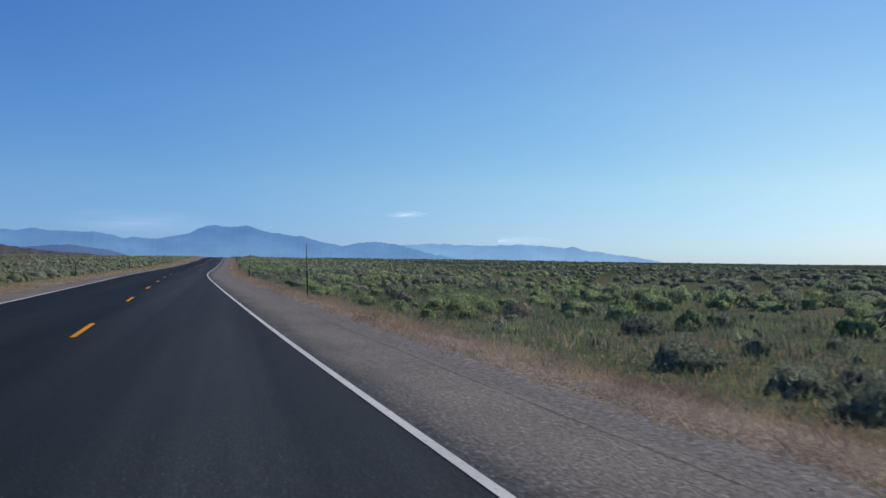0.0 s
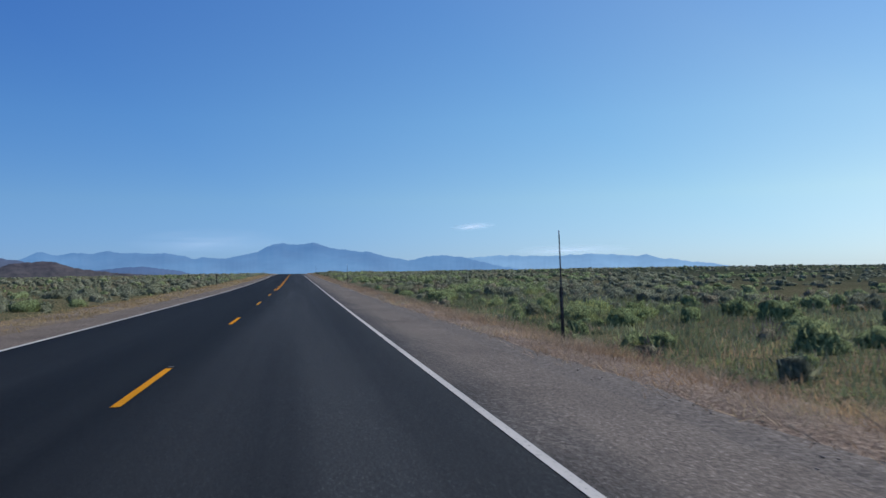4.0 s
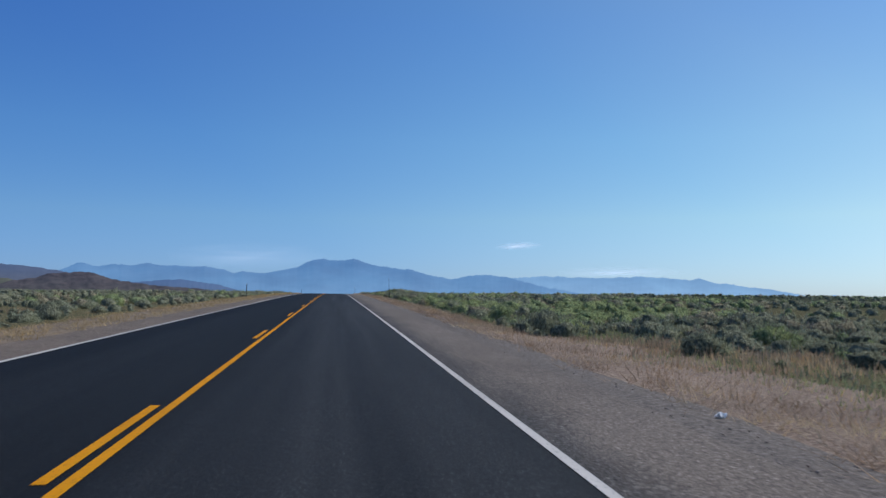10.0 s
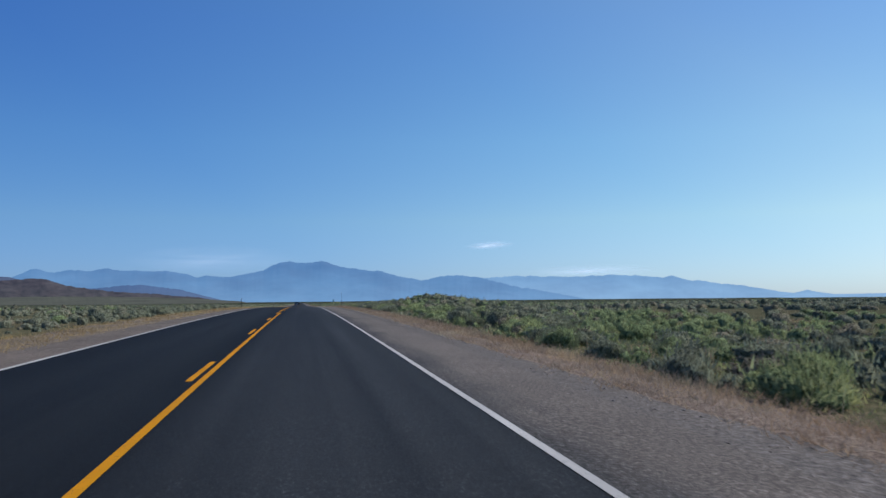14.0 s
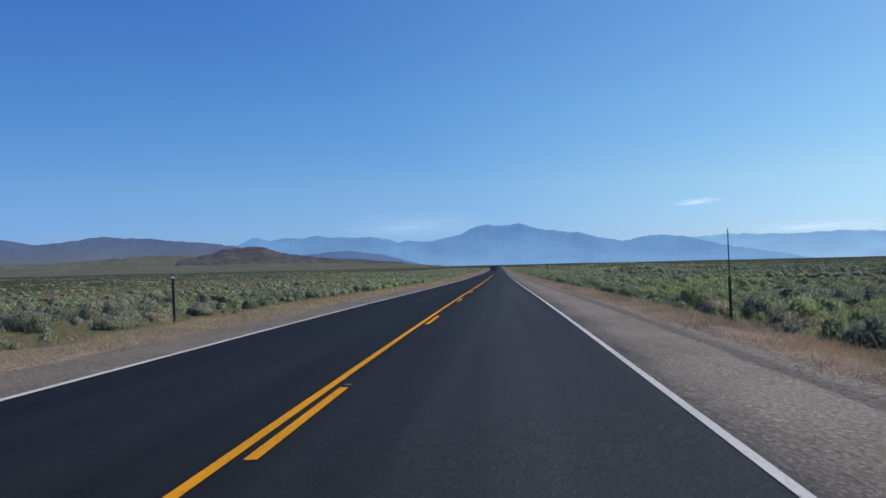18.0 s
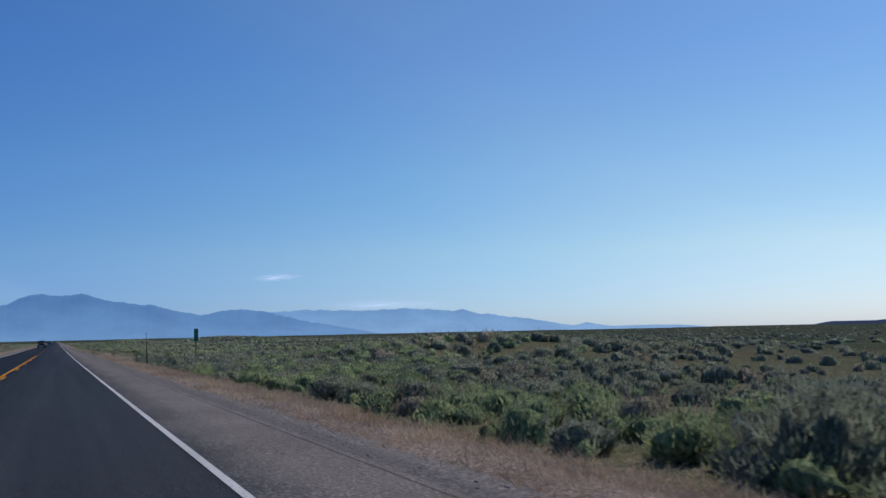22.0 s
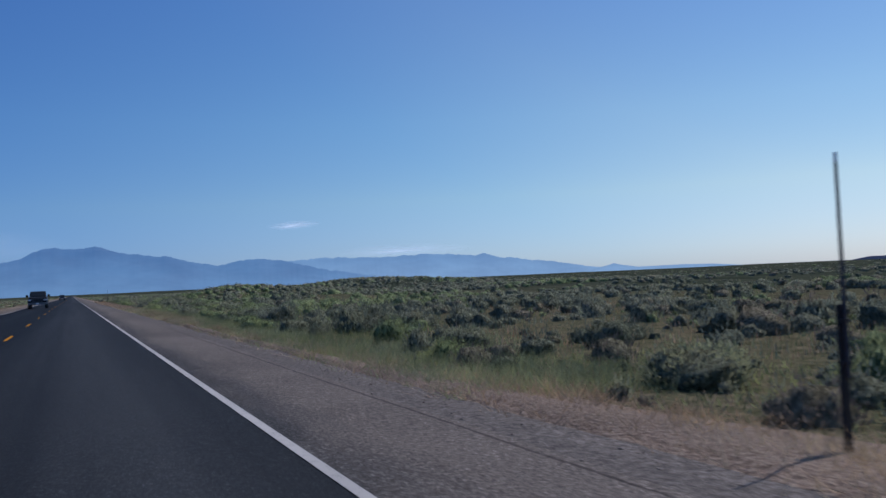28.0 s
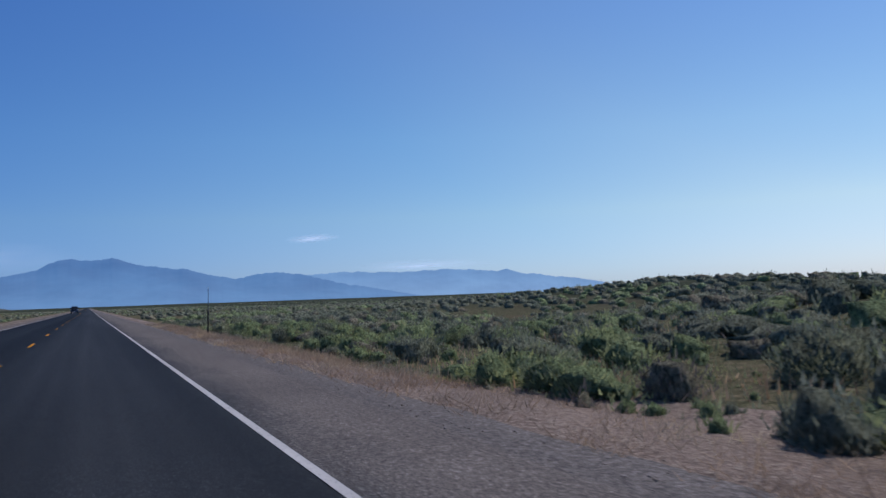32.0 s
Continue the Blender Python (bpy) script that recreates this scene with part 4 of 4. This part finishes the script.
def stones(n, u0, u1, y0, y1, seed):
    r = np.random.RandomState(seed)
    u = np.clip(r.normal((u0 + u1) / 2, abs(u1 - u0) / 3, n), min(u0, u1) - 0.5, max(u0, u1) + 0.3)
    y = r.uniform(y0, y1, n)
    z = road_z(y) - 0.02 * np.clip(np.abs(u) - 3.4, 0, 3) - 0.012
    w = 0.007 + 0.017 * r.uniform(0, 1, n) ** 3
    tagged(spread(STONE_T, np.stack([road_x(y) + u, y, z], 1), w, w, "loose_stones", STONE, seed), "small loose grey-brown stones on the gravel", "stones", kind="stuff")


STONE = grained("loose_stone", [(0.3, (0.2, 0.158, 0.122)), (0.6, (0.31, 0.255, 0.205)), (0.8, (0.46, 0.395, 0.33))], 30, None, 0.9)
stones(11000, 4.95, 5.6, -5, 780, 301)
stones(2500, -4.2, -4.9, 10, 500, 302)


# ---- posts, sign and vehicles ----
STEEL = plain("weathered_dark_steel", (0.045, 0.04, 0.036), 0.7, 0.3)
ROD = plain("dark_marker_rod", (0.06, 0.055, 0.06), 0.55)
TIP = plain("white_reflective_tip", (0.75, 0.75, 0.72), 0.4)
DULL = plain("dull_white_sheeting", (0.16, 0.24, 0.2), 0.6)
SIGN_GREEN = plain("sign_green", (0.012, 0.13, 0.075), 0.45)


def at_side(u, y, turn=0.0):
    return Matrix.Translation((float(road_x(y)) + u, y, float(ground_z(np.array(u), np.array(y))) - 0.04)) @ Matrix.Rotation(radians(turn), 4, "Z")


def marker_post(tall=True):
    root = new("delineator_post")
    high = 1.15 if tall else 1.42
    bm = box(0.055, 0.006, high, (0, 0, high / 2 - 0.015))
    for sx in (-1, 1):
        b2 = box(0.006, 0.03, high, (sx * 0.027, 0.015, high / 2 - 0.015))
        me = bpy.data.meshes.new("flange")
        b2.to_mesh(me)
        b2.free()
        bm.from_mesh(me)
        bpy.data.meshes.remove(me)
    part("channel_post", bm, STEEL, root)
    if not tall:
        part("reflector", tube(0.04, 0.04, 0.012, (0, -0.012, 1.33), 12, "y"), TIP, root, "round white reflector")
        return tagged(root, "short dark steel delineator post with a round reflector", "road post", "posts along the highway")
    part("rod", tube(0.016, 0.012, 1.55, (0, -0.02, 1.39), 8), ROD, root)
    part("tip", tube(0.0125, 0.0125, 0.07, (0, -0.02, 2.2), 8), TIP, root, "white reflective tip")
    for z in (0.72, 1.02):
        part("clamp", box(0.07, 0.04, 0.03, (0, -0.012, z), 0.004), STEEL, root)
    return tagged(root, "thin dark steel delineator post with a tall snow rod", "road post", "posts along the highway")


first_post = marker_post()
first_post.matrix_world = at_side(6.3, 32.2) @ Matrix.Rotation(radians(-2.5), 4, "Y")
for u, y, lean in ((6.65, 68.6, 2), (6.75, 107.3, -3), (6.75, 174, 0), (6.98, 303.75, -6), (6.9, 430.7, -2), (7.13, 558.7, -7), (6.8, 651.6, 0), (6.8, 778.7, 2)):
    copy_thing(first_post, at_side(u, y, lean * 4) @ Matrix.Rotation(radians(lean * 0.4), 4, "Y"))
short_post = marker_post(False)
short_post.matrix_world = at_side(-7.0, 69.8)
for u, y, lean in ((-7.0, 107.8, 0), (-7.0, 179, 2), (-6.9, 305.5, 3), (-7.0, 433, -2), (-7.2, 560, 1)):
    copy_thing(short_post, at_side(u, y, lean * 4) @ Matrix.Rotation(radians(lean * 0.6), 4, "Y"))

marker = new("mile_marker_sign")
part("post", box(0.05, 0.035, 2.45, (0, 0.022, 1.2), 0.004), STEEL, marker, "dark steel post")
part("panel", box(0.3, 0.004, 0.9, (0, -0.001, 2.0), 0.0015), SIGN_GREEN, marker, "green sign panel")
for k in range(3):
    part("marking", box(0.07, 0.003, 0.1, (0, -0.0055, 2.3 - k * 0.19)), DULL, marker, "white bar")
marker.matrix_world = at_side(11.0, 564.4, 4)
tagged(marker, "tall narrow green mile marker sign on a steel post", "road sign")

BODY = plain("black_car_paint", (0.012, 0.012, 0.014), 0.45, 0.0)
GLASS = plain("dark_car_glass", (0.02, 0.025, 0.03), 0.08)
RUBBER = plain("tyre_rubber", (0.02, 0.02, 0.02), 0.85)
CHROME = plain("chrome", (0.6, 0.6, 0.62), 0.2, 1.0)
TRIM = plain("grey_metal_trim", (0.16, 0.165, 0.175), 0.45, 0.6)
LAMP = plain("headlamp_lens", (0.7, 0.72, 0.75), 0.15)


def profile_box(profile, half_width, inset=0.0):
    """A body from a side outline (along, height), as wide as given; inset narrows its upper corners."""
    bm = bmesh.new()
    top = max(z for _, z in profile)
    sides = []
    for s in (-1, 1):
        sides.append([bm.verts.new((s * (half_width - inset * (z / top) ** 2), y, z)) for y, z in profile])
    n = len(profile)
    for k in range(n):
        bm.faces.new((sides[0][k], sides[0][(k + 1) % n], sides[1][(k + 1) % n], sides[1][k]))
    bm.faces.new(sides[0][::-1])
    bm.faces.new(sides[1])
    bmesh.ops.recalc_face_normals(bm, faces=bm.faces)
    bmesh.ops.bevel(bm, geom=bm.edges[:], offset=0.04, segments=2, affect="EDGES", profile=0.6)
    return bm


def pickup(name, label):
    root = new(name)
    part("body", profile_box([(-2.85, 0.5), (-2.85, 1.15), (-2.7, 1.3), (-1.5, 1.36), (0.6, 1.34), (0.6, 1.3), (2.85, 1.3), (2.85, 0.55)], 1.0, 0.05), BODY, root)
    part("cab", profile_box([(-1.55, 1.34), (-0.9, 1.96), (0.25, 2.02), (0.62, 1.9), (0.72, 1.34)], 0.93, 0.16), BODY, root)
    part("windscreen", box(1.45, 0.02, 0.72, (0, -1.26, 1.65), 0.004, (radians(-46), 0, 0)), GLASS, root, "dark windscreen")
    for s in (-1, 1):
        part("side_window", box(0.02, 1.1, 0.4, (s * 0.84, -0.2, 1.68), 0.004, (0, radians(-s * 9), 0)), GLASS, root)
        part("mirror", box(0.26, 0.12, 0.24, (s * 1.12, -0.95, 1.5), 0.03), BODY, root)
        part("headlight", box(0.32, 0.06, 0.17, (s * 0.8, -2.86, 1.02), 0.02), LAMP, root, "clear headlight")
        for y in (-1.85, 1.75):
            wheel = new("wheel")
            wheel.parent = root
            part("tyre", tube(0.4, 0.4, 0.26, (s * 0.87, y, 0.4), 20, "x"), RUBBER, wheel)
            part("rim", tube(0.25, 0.25, 0.27, (s * 0.873, y, 0.4), 14, "x"), CHROME, wheel)
    grille = part("grille", box(1.2, 0.05, 0.42, (0, -2.86, 1.0), 0.02), RUBBER, root, "black grille")
    for z in (0.86, 1.0, 1.14):
        part("grille_bar", box(1.16, 0.04, 0.045, (0, -2.89, z), 0.01), TRIM, grille, "grey metal bar")
    part("bumper", box(1.96, 0.16, 0.26, (0, -2.9, 0.6), 0.04), TRIM, root, "dark grey front bumper")
    part("number_plate", box(0.3, 0.01, 0.15, (0, -2.985, 0.6)), LAMP, root, "pale plate")
    return tagged(root, label, "pickup truck")


truck = pickup("pickup_truck", "black pickup truck on the oncoming lane")
truck.matrix_world = Matrix.Translation((float(road_x(750)) - 1.75, 750, float(road_z(750))))
car = pickup("car", "small dark vehicle far down the oncoming lane")
tagged(car, category="car")
car.matrix_world = Matrix.Translation((float(road_x(985)) - 1.7, 985, float(road_z(985))))

SCRAP = plain("torn_rubber", (0.012, 0.012, 0.012), 0.8)
bm = box(0.18, 0.07, 0.014, (0, 0, 0.008), 0.004)
bmesh.ops.subdivide_edges(bm, edges=bm.edges[:], cuts=2)
for v in bm.verts:
    v.co.z += 0.012 * math.sin(v.co.x * 9) ** 2
    v.co.y += 0.01 * math.sin(v.co.x * 14)
scrap = bpy.data.meshes.new("tyre_scrap")
bm.to_mesh(scrap)
bm.free()
scrap.materials.append(SCRAP)
scrap = tagged(new("tyre_scrap", scrap), "torn black strip of tyre rubber on the shoulder", "debris")
scrap.matrix_world = Matrix.Translation((float(road_x(489.6)) + 5.0, 489.6, float(road_z(489.6)) - 0.036))


def litter(u, y, size, turn):
    """A crumpled white scrap of paper."""
    bm = bmesh.new()
    bmesh.ops.create_grid(bm, x_segments=4, y_segments=3, size=0.5)
    r = np.random.RandomState(int(y * 10))
    for v in bm.verts:
        v.co.z = 0.3 + r.uniform(-0.25, 0.3)
        v.co.x += r.uniform(-0.08, 0.08)
        v.co.y = 0.7 * v.co.y + r.uniform(-0.08, 0.08)
    bmesh.ops.solidify(bm, geom=bm.faces[:], thickness=0.04)
    me = bpy.data.meshes.new("paper_scrap")
    bm.to_mesh(me)
    bm.free()
    me.materials.append(PAPER)
    ob = tagged(new("paper_scrap", me), "crumpled white paper scrap on the gravel edge", "litter", "litter along the verge")
    ob.matrix_world = Matrix.Translation((float(road_x(y)) + u, y, float(road_z(y)) - 0.06)) @ Matrix.Rotation(turn, 4, "Z") @ Matrix.Scale(size, 4)


PAPER = plain("dirty_white_paper", (0.78, 0.77, 0.74), 0.8, 0.0, 0.12, 20)
litter(5.49, 236.0, 0.11, 0.4)
litter(5.26, 147.2, 0.06, 1.2)
litter(5.40, 147.1, 0.07, 0.2)
litter(5.45, 29.1, 0.06, 2.0)


# ---- small worn markers left on the centre line ----
def road_marker(y, u):
    bm = box(0.075, 0.07, 0.012, (0, 0, 0.006), 0.004)
    me = bpy.data.meshes.new("road_marker")
    bm.to_mesh(me)
    bm.free()
    me.materials.append(MARKER)
    ob = tagged(new("road_marker", me), "small worn grey plastic marker on the centre line", "road marker", "markers on the centre line")
    ob.matrix_world = Matrix.Translation((float(road_x(y)) + u, y, float(road_z(y))))
    return ob


MARKER = plain("worn_grey_plastic", (0.13, 0.125, 0.115), 0.8, 0.0, 0.3, 30)
for k in range(0, 64, 2):
    y = dash_start(k) + DASH + 0.16
    road_marker(y, 0.0 if y < 149 or y > 606 else (-0.085 if y < 372 else 0.085))


# ---- thin clouds low over the mountains ----
def cloud_material(name, most, streak):
    """Thin vapour: densest in the middle, streaked along its length, with nothing left at the rim."""
    m, nt, b = nodes_of(name, 1.0)
    b.inputs["Base Color"].default_value = (0.8, 0.82, 0.85, 1)
    b.inputs["Specular IOR Level"].default_value = 0.0
    # the white of sun-filled vapour is added as a glow of the sheet
    b.inputs["Emission Color"].default_value = (0.8, 0.85, 0.9, 1)
    b.inputs["Emission Strength"].default_value = 0.8
    tc = nt.nodes.new("ShaderNodeTexCoord")
    dist = nt.nodes.new("ShaderNodeVectorMath")
    dist.operation = "LENGTH"
    nt.links.new(tc.outputs["Object"], dist.inputs[0])
    body = ramp(nt, dist.outputs["Value"], [(0.1, (1, 1, 1)), (0.5, (0.42, 0.42, 0.42)), (1.0, (0, 0, 0))])
    mp = nt.nodes.new("ShaderNodeMapping")
    mp.inputs["Scale"].default_value = (streak, 1, 2.2)
    nt.links.new(tc.outputs["Object"], mp.inputs["Vector"])
    wisps = ramp(nt, noise_of(nt, mp.outputs["Vector"], 1.6, 5, 0.6), [(0.36, (0.15, 0.15, 0.15)), (0.62, (1, 1, 1))])
    fade = mix(nt, 1.0, mix(nt, 1.0, body, wisps, "MULTIPLY"), (most, most, most), "MULTIPLY")
    nt.links.new(fade, b.inputs["Alpha"])
    return m


WISP = cloud_material("thin_cloud", 0.95, 1.2)
MIST = cloud_material("soft_cloud", 0.55, 0.8)
VEIL = cloud_material("faint_veil", 0.24, 0.9)


def cloud(turn, high, wide, tall, material, label, far=4640, lean=0.0):
    """A gently bowed sheet of vapour, far off and facing the plain."""
    n = 16
    bm = bmesh.new()
    grid = [[bm.verts.new((x, 0.15 * (x * x + z * z), z)) for z in np.linspace(-1, 1, 9)] for x in np.linspace(-1, 1, n)]
    for p, q in zip(grid, grid[1:]):
        for k in range(8):
            bm.faces.new((p[k], q[k], q[k + 1], p[k + 1]))
    me = bpy.data.meshes.new("backdrop_cloud")
    bm.to_mesh(me)
    bm.free()
    me.materials.append(material)
    ob = new("backdrop_cloud", me)
    a = radians(turn)
    ob.matrix_world = Matrix.Translation((SEEN_FROM[0] + far * math.sin(a), SEEN_FROM[1] + far * math.cos(a), SEEN_FROM[2] + far * math.tan(radians(high)))) @ Matrix.Rotation(-a, 4, "Z") @ Matrix.Rotation(radians(lean), 4, "Y") @ Matrix.Diagonal((wide / 2, 40, tall / 2, 1))
    ob.visible_shadow = False
    tagged(ob, label, "cloud", kind="structure")


cloud(14.2, 3.98, 300, 48, WISP, "thin white wisp of cloud in a clear sky", 4450, -3)
cloud(22.0, 1.95, 820, 76, MIST, "thin white cloud low over the far range")
cloud(-6.3, 2.9, 1050, 190, VEIL, "faint pale veil of cloud beside the summit")
